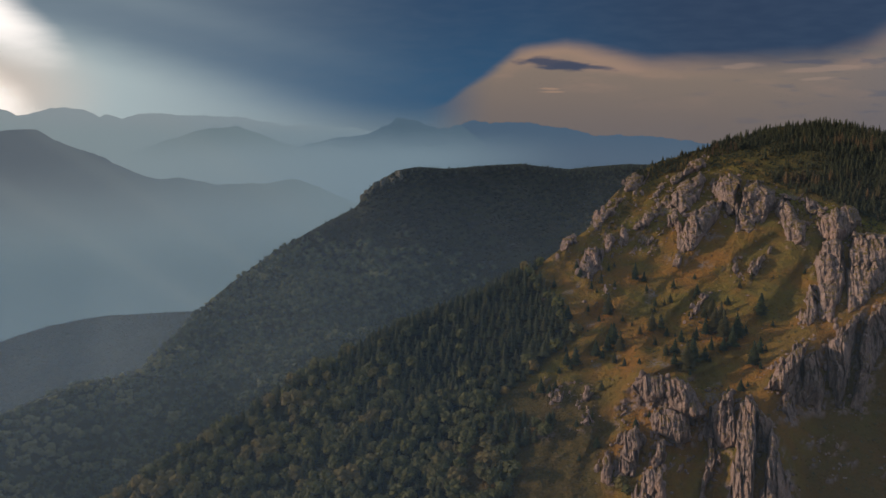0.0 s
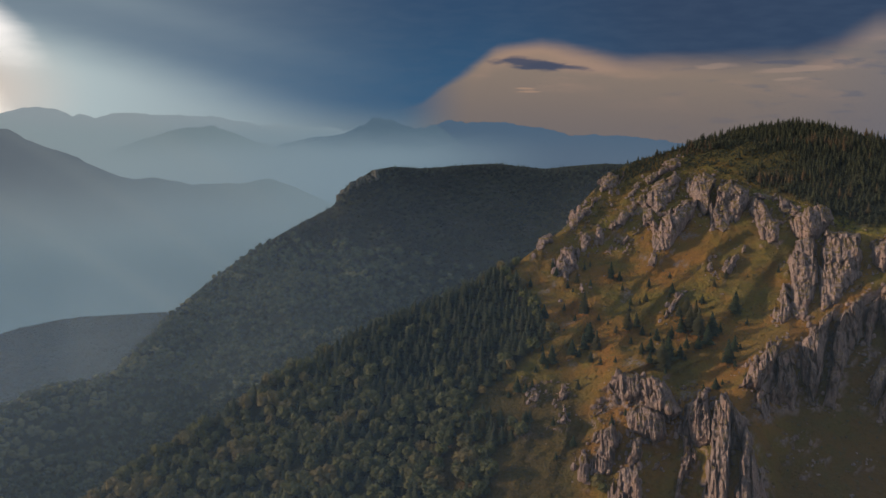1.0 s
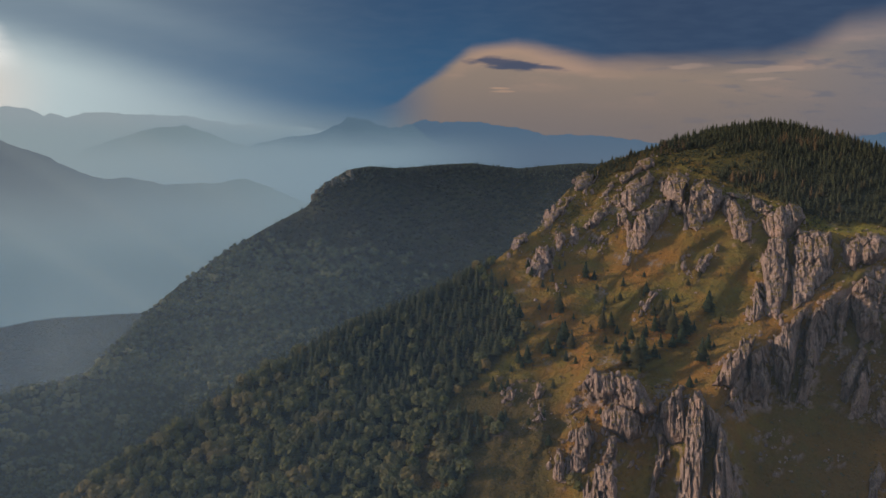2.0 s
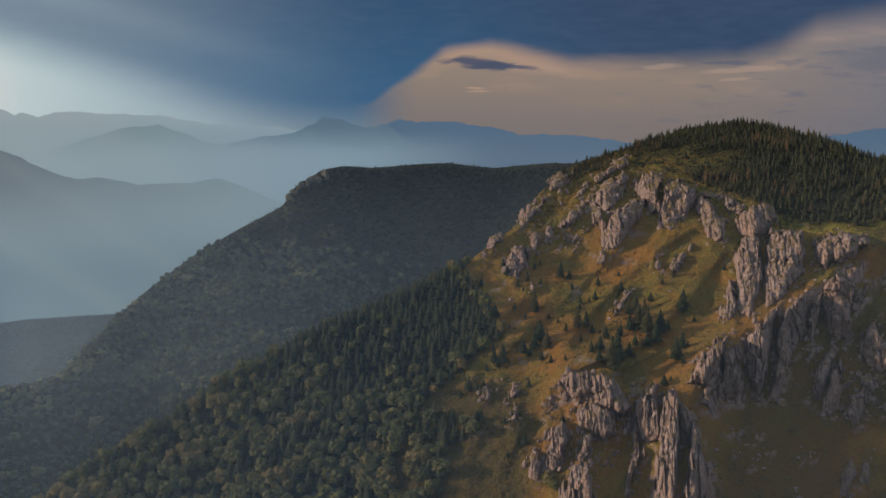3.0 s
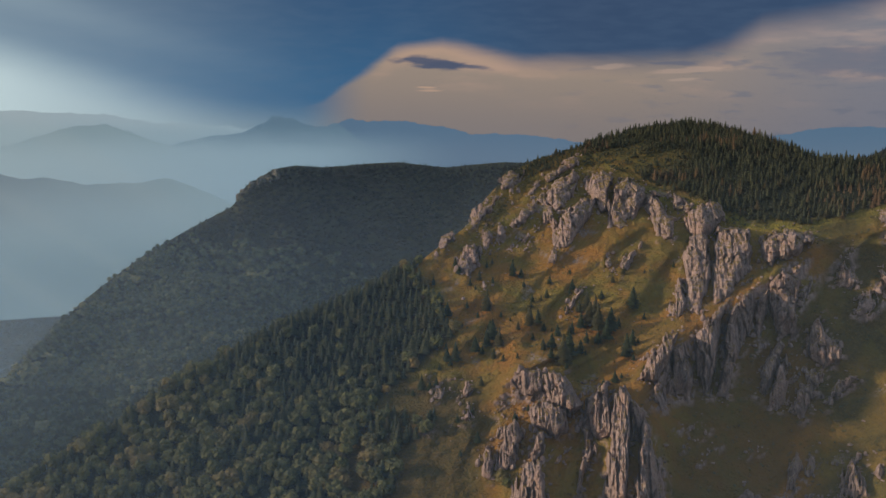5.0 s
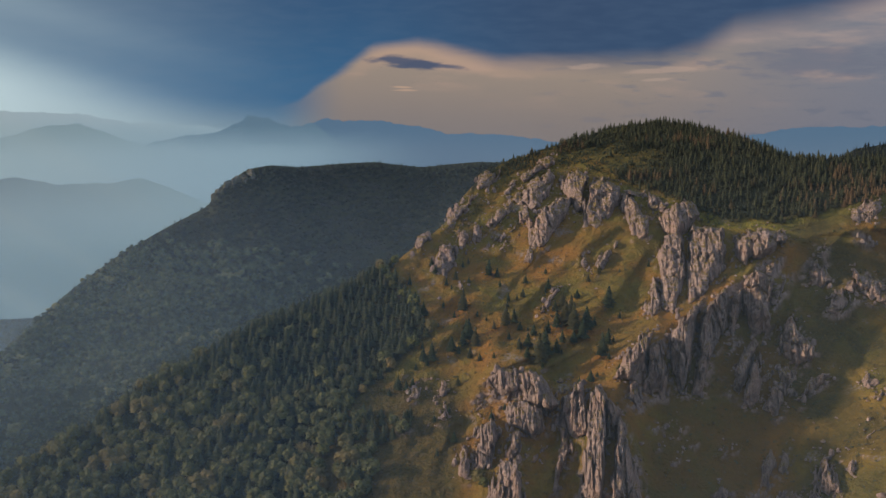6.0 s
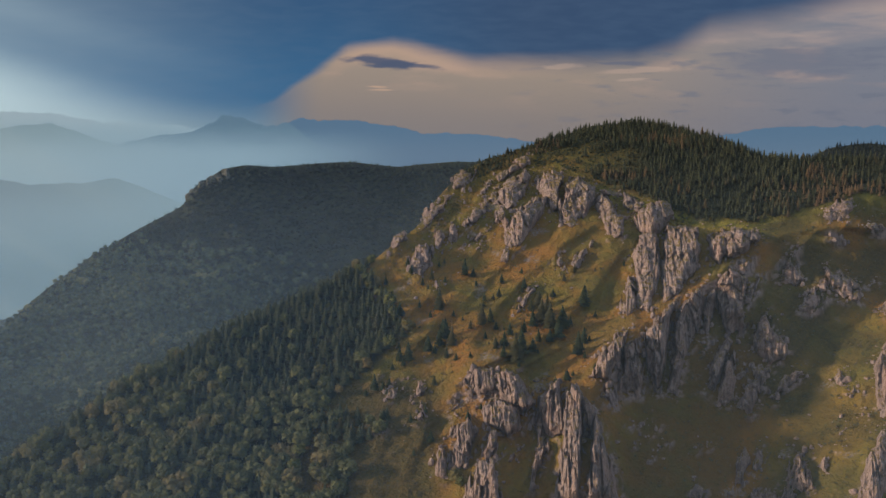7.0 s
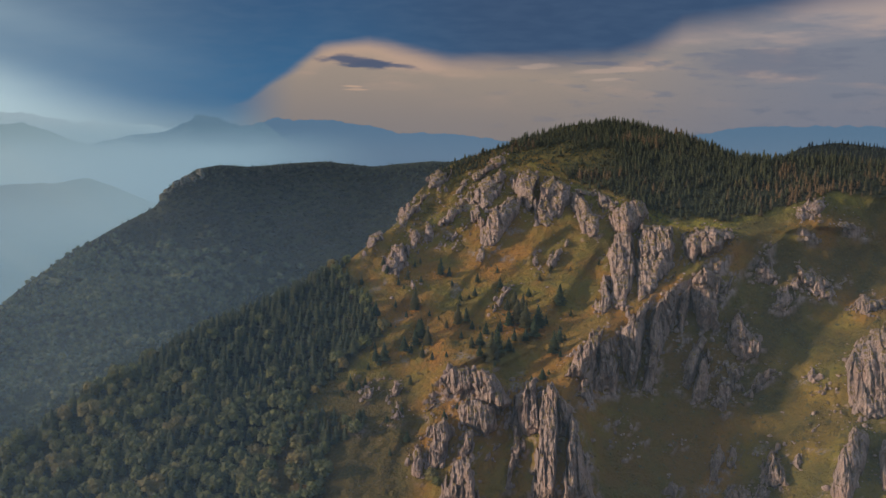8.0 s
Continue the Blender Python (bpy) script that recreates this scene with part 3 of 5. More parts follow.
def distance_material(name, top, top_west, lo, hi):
    """Hazy far range, a glowing backdrop with the haze painted into its colour: its own tone at the crest, the valley's
    haze at its foot.
    """
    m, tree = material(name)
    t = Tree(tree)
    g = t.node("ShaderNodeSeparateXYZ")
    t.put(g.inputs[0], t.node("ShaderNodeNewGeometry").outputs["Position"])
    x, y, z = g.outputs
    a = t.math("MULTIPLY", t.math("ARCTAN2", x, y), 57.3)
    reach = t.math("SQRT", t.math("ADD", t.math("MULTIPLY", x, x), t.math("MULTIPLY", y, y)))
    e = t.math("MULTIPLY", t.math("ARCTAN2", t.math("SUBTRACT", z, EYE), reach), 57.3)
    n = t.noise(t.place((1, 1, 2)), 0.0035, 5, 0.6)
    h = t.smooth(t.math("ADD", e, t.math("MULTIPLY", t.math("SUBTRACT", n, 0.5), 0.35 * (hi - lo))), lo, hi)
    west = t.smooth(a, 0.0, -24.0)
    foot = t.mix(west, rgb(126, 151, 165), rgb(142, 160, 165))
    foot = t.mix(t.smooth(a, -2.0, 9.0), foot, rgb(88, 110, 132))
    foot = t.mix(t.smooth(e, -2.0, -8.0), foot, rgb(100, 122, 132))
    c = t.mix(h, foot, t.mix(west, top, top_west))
    # shafts of light slanting down from the west, painted into the colour
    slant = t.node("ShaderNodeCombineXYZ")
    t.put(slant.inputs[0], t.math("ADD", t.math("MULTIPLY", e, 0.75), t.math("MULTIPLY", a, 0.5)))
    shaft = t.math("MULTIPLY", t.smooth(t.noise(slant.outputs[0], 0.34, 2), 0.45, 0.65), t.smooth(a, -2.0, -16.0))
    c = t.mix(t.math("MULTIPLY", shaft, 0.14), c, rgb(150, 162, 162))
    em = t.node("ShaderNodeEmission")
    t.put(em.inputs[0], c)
    o = t.node("ShaderNodeOutputMaterial")
    t.put(o.inputs[0], em.outputs[0])
    return m


# limestone darkened for the shade the brow cliff stands in; green where plants grow
def shaded_rock_material():
    m, tree = material("shaded_limestone")
    t = Tree(tree)
    g, s = t.noise(t.place(), 0.5, 5, 0.6), t.noise(t.place((1, 1, 0.2)), 0.4, 4, 0.6)
    c = t.mix(t.smooth(g, 0.4, 0.62), (0.05, 0.055, 0.035, 1), t.mix(t.smooth(s, 0.35, 0.6), (0.045, 0.043, 0.040, 1), (0.14, 0.13, 0.118, 1)))
    finish(t, c, 0.95, s, 0.8, 1.5, 0.1)
    return m


SHADED_ROCK = shaded_rock_material()
GROUND, ROCK, BARK = ground_material(), rock_material(), bark_material()
SPRUCE_WOOD = leaf_material("spruce_forest", (0.046, 0.056, 0.033, 1), (0.092, 0.105, 0.053, 1), (0.125, 0.098, 0.054, 1), True, 0.35)
BEECH_WOOD = leaf_material("beech_forest", (0.066, 0.075, 0.036, 1), (0.135, 0.138, 0.054, 1), (0.165, 0.134, 0.058, 1), True, 0.35)
SUMMIT_WOOD = leaf_material("summit_forest", (0.022, 0.029, 0.018, 1), (0.084, 0.091, 0.045, 1), (0.15, 0.10, 0.052, 1), True)
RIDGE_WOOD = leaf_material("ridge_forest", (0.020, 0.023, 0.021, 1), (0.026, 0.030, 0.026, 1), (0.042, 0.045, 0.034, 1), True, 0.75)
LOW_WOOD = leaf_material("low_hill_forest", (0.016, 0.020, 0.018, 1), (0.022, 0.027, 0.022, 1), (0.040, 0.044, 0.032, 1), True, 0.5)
SLOPE_WOOD = leaf_material("lower_ridge_forest", (0.022, 0.032, 0.019, 1), (0.076, 0.092, 0.044, 1), (0.16, 0.155, 0.07, 1), True, 0.25)
TURF = leaf_material("tussock_grass", (0.05, 0.05, 0.018, 1), (0.19, 0.125, 0.03, 1), (0.09, 0.095, 0.028, 1), True)
SPRUCE = leaf_material("spruce_needles", (0.018, 0.03, 0.016, 1), (0.05, 0.066, 0.028, 1), (0.065, 0.06, 0.026, 1), False)


# ---- the land: one sheet from under the camera to the horizon ----
def mesh_of(name, verts, faces, mat, smooth=True, **layers):
    me = bpy.data.meshes.new(name)
    verts, faces = np.asarray(verts, np.float32), np.asarray(faces, np.int32)
    n = faces.shape[1]
    me.vertices.add(len(verts))
    me.vertices.foreach_set("co", verts.ravel())
    me.loops.add(faces.size)
    me.loops.foreach_set("vertex_index", faces.ravel())
    me.polygons.add(len(faces))
    me.polygons.foreach_set("loop_start", np.arange(0, faces.size, n, dtype=np.int32))
    me.polygons.foreach_set("use_smooth", np.full(len(faces), smooth))
    for key, values in layers.items():
        at = me.attributes.new(key, "FLOAT", "POINT")
        at.data.foreach_set("value", np.asarray(values, np.float32))
    me.materials.append(mat)
    me.update()
    me.validate()
    return me


def grid_faces(rows, cols, closed=False):
    i, j = np.meshgrid(np.arange(rows - 1), np.arange(cols if closed else cols - 1), indexing="ij")
    k = (j + 1) % cols
    return np.stack([i * cols + j, i * cols + k, (i + 1) * cols + k, (i + 1) * cols + j], -1).reshape(-1, 4)


AZ = np.concatenate([np.arange(-180, -34, 4.0), np.arange(-34, -26, 0.5), np.arange(-26, 4, 0.16), np.arange(4, 37.5, 0.105), np.arange(37.5, 46, 0.5), np.arange(46, 180, 4.0)])
N_FACE, N_RIDGE, N_LOW = 280, 80, 26
crest, back2, low3 = main_crest(AZ), ridge_crest(AZ), low_crest(AZ)
crest = np.where(AZ < -34, -23 - 0.05 * (-34 - AZ), crest)
rows_e, rows_r, part_of = [], [], []


def add_row(r, z, tag):
    rows_r.append(r), rows_e.append(z), part_of.append(tag)


low_e = np.full_like(AZ, -26.0)
r_low = rough_face(AZ, low_e)
z_low = r_low * np.tan(np.radians(low_e))
for v in np.linspace(0, 1, 14)[:-1]:
    r = 0.02 + (r_low - 0.02) * v
    add_row(r, FLOOR + (z_low - FLOOR) * step(v, 0.45, 1.25) / step(1, 0.45, 1.25), 0)
for v in np.linspace(0, 1, N_FACE):
    e = low_e + (crest - low_e) * v
    r = rough_face(AZ, e)
    add_row(r, r * np.tan(np.radians(e)), 1)
r_top, z_top = rows_r[-1], rows_e[-1]
# rounded back of the near mountain, down into the hidden valley
r_ridge = ridge_far(AZ)
z_ridge = r_ridge * np.tan(np.radians(back2))
r_foot = np.maximum(r_ridge - 620, r_top + 130)
z_foot = np.minimum(np.minimum(z_ridge - 220, z_top - 60), -300)
z_foot = np.maximum(z_foot, FLOOR)
z_calm = sum(np.interp(AZ + d, AZ, z_ridge) for d in np.linspace(-3.5, 3.5, 141)) / 141
for v in np.linspace(0, 1, 18)[1:-1]:
    add_row(r_top + (r_foot - r_top) * v, z_top + (z_foot - z_top) * (1 - (1 - v) ** 1.6) * v ** 0.6, 2)
for v in np.linspace(0, 1, N_RIDGE):
    r = r_foot + (r_ridge - r_foot) * v
    z = z_foot + (z_calm - z_foot) * (0.82 * v + 0.18 * v * v) + (z_ridge - z_calm) * v ** 9
    q = np.stack([r * np.sin(np.radians(AZ)), r * np.cos(np.radians(AZ)), z], -1)
    z = z + (30 * ridged(q / 230.0, 3) - 24) * math.sin(math.pi * v) ** 0.8
    add_row(r, z, 3)
r_l = np.maximum(r_ridge + 500, 1950.0)
z_l = r_l * np.tan(np.radians(low3))
for v in np.linspace(0, 1, 10)[1:-1]:
    z_b = np.maximum(FLOOR, z_ridge - 260)
    add_row(r_ridge + (r_l - 380 - r_ridge) * v, z_ridge + (z_b - z_ridge) * step(v, -0.2, 1.0), 4)
for v in np.linspace(0, 1, N_LOW):
    z_b = np.maximum(FLOOR, z_ridge - 260)
    r = r_l - 380 + 380 * v
    add_row(r, z_b + (z_l - z_b) * v ** 0.9, 5)
for v in np.linspace(0, 1, 9)[1:]:
    add_row(r_l + (4950 - r_l) * v, z_l + (-470 - z_l) * step(v, -0.05, 0.3), 6)
R, Z = np.array(rows_r), np.array(rows_e) + EYE
A = np.radians(np.broadcast_to(AZ, R.shape))
land = np.stack([R * np.sin(A), R * np.cos(A), Z], -1)
ELEV = np.degrees(np.arctan2(Z - EYE, R))
PART = np.array(part_of)[:, None] + 0 * R

# where the woods, lush turf, scree and bare stone lie
treeline = along([(4, -9), (11, -2.2), (12.5, -1.5), (13.6, -1.25), (14.9, -0.65), (16.9, -1.0), (18.2, -1.8), (19.8, -2.9), (21.4, -3.05), (22.7, -3.5), (24.6, -4.05), (27.3, -4.0), (28.8, -3.8), (30.6, -3.25), (32, -2.6), (33.4, -2.7), (38, -2.6)])


def wood_edge(e):
    return np.interp(e, [-24, -20, -18.5, -17, -15.1, -14, -12.6, -11.3, -10, -8.4, -7, -6.4], [3.0, 1.6, 0.8, 1.8, 3.4, 4.6, 6.2, 7.2, 6.6, 5.6, 5.0, 5.2])


flat = land.reshape(-1, 3)
patch = fbm(flat / 45.0, 3).reshape(R.shape)
a_deg = np.broadcast_to(AZ, R.shape)
woods = np.where(PART == 1, np.maximum(step(a_deg + patch * 1.6, wood_edge(ELEV) + 0.6, wood_edge(ELEV) - 0.6),
                                       step(ELEV + patch * 0.5, treeline(a_deg) - 0.2, treeline(a_deg) + 0.4) * (a_deg > 10)), PART >= 2)
copse = np.where(PART == 1, step(a_deg + patch, 2.0, 2.6) * step(a_deg + patch, 6.9, 6.3) * step(ELEV, -15.0, -16.0) * step(patch, -0.3, -0.1), 0)
brow_turf = np.where(PART == 1, step(a_deg, 22.5, 18.5) * step(a_deg, 10.5, 11.5), 0)
lush = np.where(PART == 1, np.clip((0.2 + 0.8 * step(a_deg, 17, 23)) * step(ELEV, treeline(a_deg) - 1.2, treeline(a_deg)) + step(patch, 0.15, 0.45) * 0.4
                                   + step(a_deg, 27, 31) * step(ELEV, -8, -11) * 0.5, 0, 1), 0) * (1 - woods)
scree = np.where(PART == 1, step(fbm(flat / 22.0 + 40, 3).reshape(R.shape), 0.34, 0.5), 0) * (1 - woods)
# bare stone wherever the rocky parts stand steep
du, dv = np.gradient(land, axis=0), np.gradient(land, axis=1)
up = np.cross(dv, du)
steep = 1 - np.abs(up[..., 2]) / np.maximum(np.linalg.norm(up, axis=-1), 1e-6)
crumble = fbm(flat / 7.0, 3).reshape(R.shape)
bones = np.where(PART == 1, rocky(a_deg, np.clip(ELEV, -30, 5)), 0)
bare = bones * step(steep + 0.25 * crumble, 0.36, 0.50) * step(fbm(flat / 17.0 + 80, 3).reshape(R.shape), -0.3, 0.02)
# low dark herbage in patches; gullies, hollow and east slope get painted shade too
# azimuths of the hollow's west and east edges
hollow_west = np.interp(ELEV, [n[1] for n in RIB[::-1]], [n[0] for n in RIB[::-1]]) + 1.5
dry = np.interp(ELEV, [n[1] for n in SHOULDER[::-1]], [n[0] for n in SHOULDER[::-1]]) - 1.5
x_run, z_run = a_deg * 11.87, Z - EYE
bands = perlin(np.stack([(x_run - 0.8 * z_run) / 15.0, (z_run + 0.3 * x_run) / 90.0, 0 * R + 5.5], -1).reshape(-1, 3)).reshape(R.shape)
hollow_shade = step(a_deg + 1.6 * patch, hollow_west, hollow_west + 1.5) * step(a_deg + 1.6 * patch, dry + 0.6, dry - 0.8) * step(ELEV, -4.8, -5.8)
# dark green lower turf, with its shade painted in
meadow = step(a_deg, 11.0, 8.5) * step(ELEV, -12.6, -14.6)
herb_shade = 0.55 * step(patch, 0.22, 0.5) + 0.45 * step(bands + 0.15 * crumble, 0.12, 0.36) * step(a_deg, 5, 7) * step(a_deg, 22, 20) + 0.65 * hollow_shade + 0.95 * meadow + 0.7 * step(a_deg, 27, 29) * step(patch, -0.35, 0.1)
herb_shade = np.clip(np.where(PART == 1, herb_shade, 0) * (1 - woods), 0, 1)
scree = scree * (1 - 0.85 * herb_shade)
scree = np.maximum(scree, np.where(PART == 1, 0.9 * np.exp(-((a_deg - 6.3) / 0.5) ** 2 - ((ELEV + 16.5) / 0.35) ** 2) + 0.9 * np.exp(-((a_deg - 6.0) / 0.35) ** 2 - ((ELEV + 8.7) / 0.25) ** 2), 0))
lush = np.maximum(lush, 0.2 * brow_turf * woods)
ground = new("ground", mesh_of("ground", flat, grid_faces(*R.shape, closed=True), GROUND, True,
                               woods=(woods * (1 - 0.5 * brow_turf)).ravel(), lush=lush.ravel(), scree=scree.ravel(), bare=bare.ravel(), herb_shade=herb_shade.ravel()))
tagged(ground, "autumn mountain slopes with golden grass, scree and wooded ground", "ground", kind="structure")


# ---- far ranges in the haze: a backdrop ----
def far_range(name, label, nodes, r, depth, mat, relief, jagged, bottom=-480.0):
    nodes = np.array(nodes, float)
    a = np.arange(nodes[0, 0], nodes[-1, 0] + 0.01, 0.12)
    e = np.interp(a, nodes[:, 0], nodes[:, 1]) + 0.16 * jagged * fbm(np.stack([a * 0.9, 0 * a + r, 0 * a], -1), 6, 0.68) + 0.09 * jagged * (ridged(np.stack([a * 1.7, 0 * a + r, 0 * a], -1), 3) - 0.9)
    verts = []
    n = 40
    for v in np.linspace(0, 1, n):
        rr = r - depth * (1 - v)
        z = bottom + (r * np.tan(np.radians(e)) - bottom) * (0.75 * v + 0.25 * v * v)
        q = np.stack([rr * np.sin(np.radians(a)), rr * np.cos(np.radians(a)), z], -1)
        z = z + relief * 60 * ridged(q / 420.0, 3) * math.sin(math.pi * v)
        verts.append(np.stack([rr * np.sin(np.radians(a)), rr * np.cos(np.radians(a)), z + EYE], -1))
    rr = r + 0.25 * depth
    verts.append(np.stack([rr * np.sin(np.radians(a)), rr * np.cos(np.radians(a)), 0 * a + bottom + EYE], -1))
    ob = new(name, mesh_of(name, np.concatenate(verts), grid_faces(n + 1, len(a)), mat, True))
    return tagged(ob, label, "mountain range", kind="structure")


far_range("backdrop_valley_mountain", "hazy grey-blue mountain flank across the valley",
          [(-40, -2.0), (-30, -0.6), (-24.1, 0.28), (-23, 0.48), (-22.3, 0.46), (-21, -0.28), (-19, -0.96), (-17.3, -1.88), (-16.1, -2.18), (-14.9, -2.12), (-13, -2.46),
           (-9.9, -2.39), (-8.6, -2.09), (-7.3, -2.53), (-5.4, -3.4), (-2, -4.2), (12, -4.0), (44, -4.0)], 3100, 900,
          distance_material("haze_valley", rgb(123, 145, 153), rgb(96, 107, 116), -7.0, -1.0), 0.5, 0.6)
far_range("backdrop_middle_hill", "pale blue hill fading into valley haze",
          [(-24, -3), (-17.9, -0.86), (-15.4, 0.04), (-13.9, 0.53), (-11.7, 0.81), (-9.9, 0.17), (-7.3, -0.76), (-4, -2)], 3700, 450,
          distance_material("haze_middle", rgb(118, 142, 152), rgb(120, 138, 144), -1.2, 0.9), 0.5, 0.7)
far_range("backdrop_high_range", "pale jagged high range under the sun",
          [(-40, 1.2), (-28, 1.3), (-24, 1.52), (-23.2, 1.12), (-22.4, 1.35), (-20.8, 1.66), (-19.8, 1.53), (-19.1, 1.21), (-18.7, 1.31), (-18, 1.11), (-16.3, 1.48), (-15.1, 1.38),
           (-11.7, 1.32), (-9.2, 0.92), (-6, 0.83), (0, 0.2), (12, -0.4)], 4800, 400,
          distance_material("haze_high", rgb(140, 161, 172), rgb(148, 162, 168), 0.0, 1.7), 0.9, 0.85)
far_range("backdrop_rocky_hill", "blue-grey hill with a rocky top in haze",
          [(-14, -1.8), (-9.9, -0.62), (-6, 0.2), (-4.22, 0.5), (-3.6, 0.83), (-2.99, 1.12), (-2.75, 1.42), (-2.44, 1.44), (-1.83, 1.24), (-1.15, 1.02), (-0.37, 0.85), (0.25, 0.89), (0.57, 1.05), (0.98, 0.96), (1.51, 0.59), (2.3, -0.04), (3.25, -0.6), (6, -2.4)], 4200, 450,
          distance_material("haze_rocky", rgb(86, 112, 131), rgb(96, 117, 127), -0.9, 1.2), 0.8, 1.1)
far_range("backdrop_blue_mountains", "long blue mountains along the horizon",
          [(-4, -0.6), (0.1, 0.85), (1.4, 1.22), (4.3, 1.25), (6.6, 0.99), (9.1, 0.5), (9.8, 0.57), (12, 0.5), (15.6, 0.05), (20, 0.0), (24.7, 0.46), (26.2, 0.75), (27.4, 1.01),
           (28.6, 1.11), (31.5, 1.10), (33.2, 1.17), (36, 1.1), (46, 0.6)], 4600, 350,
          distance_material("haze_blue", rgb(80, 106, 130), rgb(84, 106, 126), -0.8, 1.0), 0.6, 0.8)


# ---- things: crags of limestone ----
def facets(x, z, seed, sx, sz, tilt, step_out):
    """Jointed rock: upright blocks of uneven size, each with a flat face of its own turn. Returns relief, closeness to a joint and a number for each block."""
    x = x + 0.5 * sx * perlin(np.stack([x / (1.6 * sx), z / (1.6 * sz), 0 * x + seed], -1)) + 0.16 * z
    z = z + 0.3 * sz * perlin(np.stack([x / (1.9 * sx), z / (1.9 * sz), 0 * x + seed + 50], -1))
    u, v = x / sx, z / sz
    cu, cv = np.floor(u), np.floor(v)
    first, second = np.full(x.shape, 99.0), np.full(x.shape, 99.0)
    relief, mark = np.zeros(x.shape), np.zeros(x.shape)
    for i in (-1, 0, 1):
        for j in (-1, 0, 1):
            ku, kv = cu + i, cv + j
            h = [np.mod(np.sin(ku * p + kv * q + seed * w) * 43758.5453, 1.0) for p, q, w in ((12.99, 78.23, 1.3), (39.35, 11.14, 2.1), (73.16, 52.24, 0.7), (27.17, 61.41, 1.9), (55.31, 21.87, 0.9))]
            pu, pv = ku + 0.15 + 0.7 * h[0], kv + 0.15 + 0.7 * h[1]
            d = (u - pu) ** 2 + (v - pv) ** 2
            r = step_out * (2 * h[2] - 1) + tilt * (2 * h[3] - 1) * (u - pu) * sx + 0.3 * tilt * (2 * h[4] - 1) * (v - pv) * sz
            closer = d < first
            second = np.where(closer, first, np.minimum(second, d))
            relief, mark = np.where(closer, r, relief), np.where(closer, h[2], mark)
            first = np.where(closer, d, first)
    return relief, np.sqrt(second) - np.sqrt(first), mark


def cliff_mesh(rng, poly, steep, lean):
    """The face of a crag: the slope pushed out into a steep wall of jointed blocks with a ragged outline; its face turns west by lean."""
    pad, gap = 0.35, 0.042
    (a0, e0), (a1, e1) = poly.min(0), poly.max(0)
    na, ne = int((a1 - a0 + 2 * pad) / gap) + 2, int((e1 - e0 + 2 * pad) / gap) + 2
    E, Aa = np.meshgrid(np.linspace(e0 - pad, e1 + pad, ne), np.linspace(a0 - pad, a1 + pad, na), indexing="ij")
    E, Aa = E.ravel(), Aa.ravel()
    r_s, r_f = rough_face(Aa, E), face(Aa, E)
    seed = rng.uniform(0, 90)
    x, z = np.radians(Aa) * 680.0, r_f * np.tan(np.radians(E))
    wide = (a1 - a0) * 11.87
    size = min(max(wide / 4.0, 2.1), 5.2)
    big, joint, mark = facets(x, z, seed, size, 3.2 * size, 0.85, 0.30 * size)
    mid, crack, chip = facets(x, z, seed + 13, 0.42 * size, 1.9 * size, 0.8, 0.15 * size)
    tiny, _, _ = facets(x, z, seed + 29, 0.19 * size, 0.8 * size, 0.8, 0.07 * size)
    n2 = fbm(np.stack([x / 5.0, z / 7.0, 0 * x + seed], -1), 3)
    k = min(1.0, max(0.2, min(a1 - a0, e1 - e0) / 1.2))
    inside = depth_in(Aa, E, poly) - k * (0.24 * mark + 0.10 * chip - 0.14 - 0.12 * n2)
    split = perlin(np.stack([(x + 0.25 * z) / 5.0, z / 16.0, 0 * x + seed + 90], -1)) + 0.4 * perlin(np.stack([x / 2.0, z / 5.0, 0 * x + seed + 70], -1))
    inside = np.minimum(inside, 0.7 * (0.36 - split) + 1.4 * np.maximum(inside - 0.18, 0))
    m = step(inside, -0.02, 0.12)
    # foot and upper edge of the rock, column by column
    body, height = (inside > 0).reshape(ne, na), E.reshape(ne, na)
    full = body.any(0)
    if full.sum() < 3:
        return None, None
    foot, top = np.where(body, height, 99).min(0), np.where(body, height, -99).max(0)
    cols = np.arange(na)
    soft = np.ones(9) / 9
    foot, top = (np.convolve(np.pad(np.interp(cols, cols[full], q[full]), 4, mode="edge"), soft, "valid") for q in (foot, top))
    foot, top = np.tile(foot, ne), np.tile(np.maximum(top, foot + 0.3), ne)
    rise = np.clip((E - foot) / (top - foot), 0, 1)
    run = np.clip(face(Aa, top) - face(Aa, foot), 1.5, 60)
    round_off = step(inside, 0.0, 0.22 + 0.12 * (a1 - a0))
    relief = big + mid + tiny + 0.10 * size * ridged(np.stack([x / 2.1, z / 9.0, 0 * x + seed], -1), 3) + 0.6 * n2
    relief = relief - 0.30 * size * step(joint, 0.16, 0.0) - 0.10 * size * step(crack, 0.25, 0.0) + 0.25 * size * round_off + lean * (x - x.min())
    push = 0.4 + steep * run * rise ** 0.8 + relief * step(rise, -0.1, 0.4)
    r = r_s + 2.0 - m * np.maximum(push + 2.0, 1.4)
    v = np.stack([r * np.sin(np.radians(Aa)), r * np.cos(np.radians(Aa)), EYE + r * np.tan(np.radians(E))], -1)
    faces = grid_faces(ne, na)
    return v, faces[(m > 0.01)[faces].any(1)]


def pieces(faces, n):
    """The connected pieces of a mesh, without its crumbs."""
    mark = np.arange(n)
    while True:
        least = mark[faces].min(1)
        fresh = mark.copy()
        for k in range(4):
            np.minimum.at(fresh, faces[:, k], least)
        if (fresh == mark).all():
            break
        mark = fresh
    tags, counts = np.unique(mark[faces[:, 0]], return_counts=True)
    return [faces[mark[faces[:, 0]] == t] for t, c in zip(tags, counts) if c >= max(12, 0.03 * len(faces))]


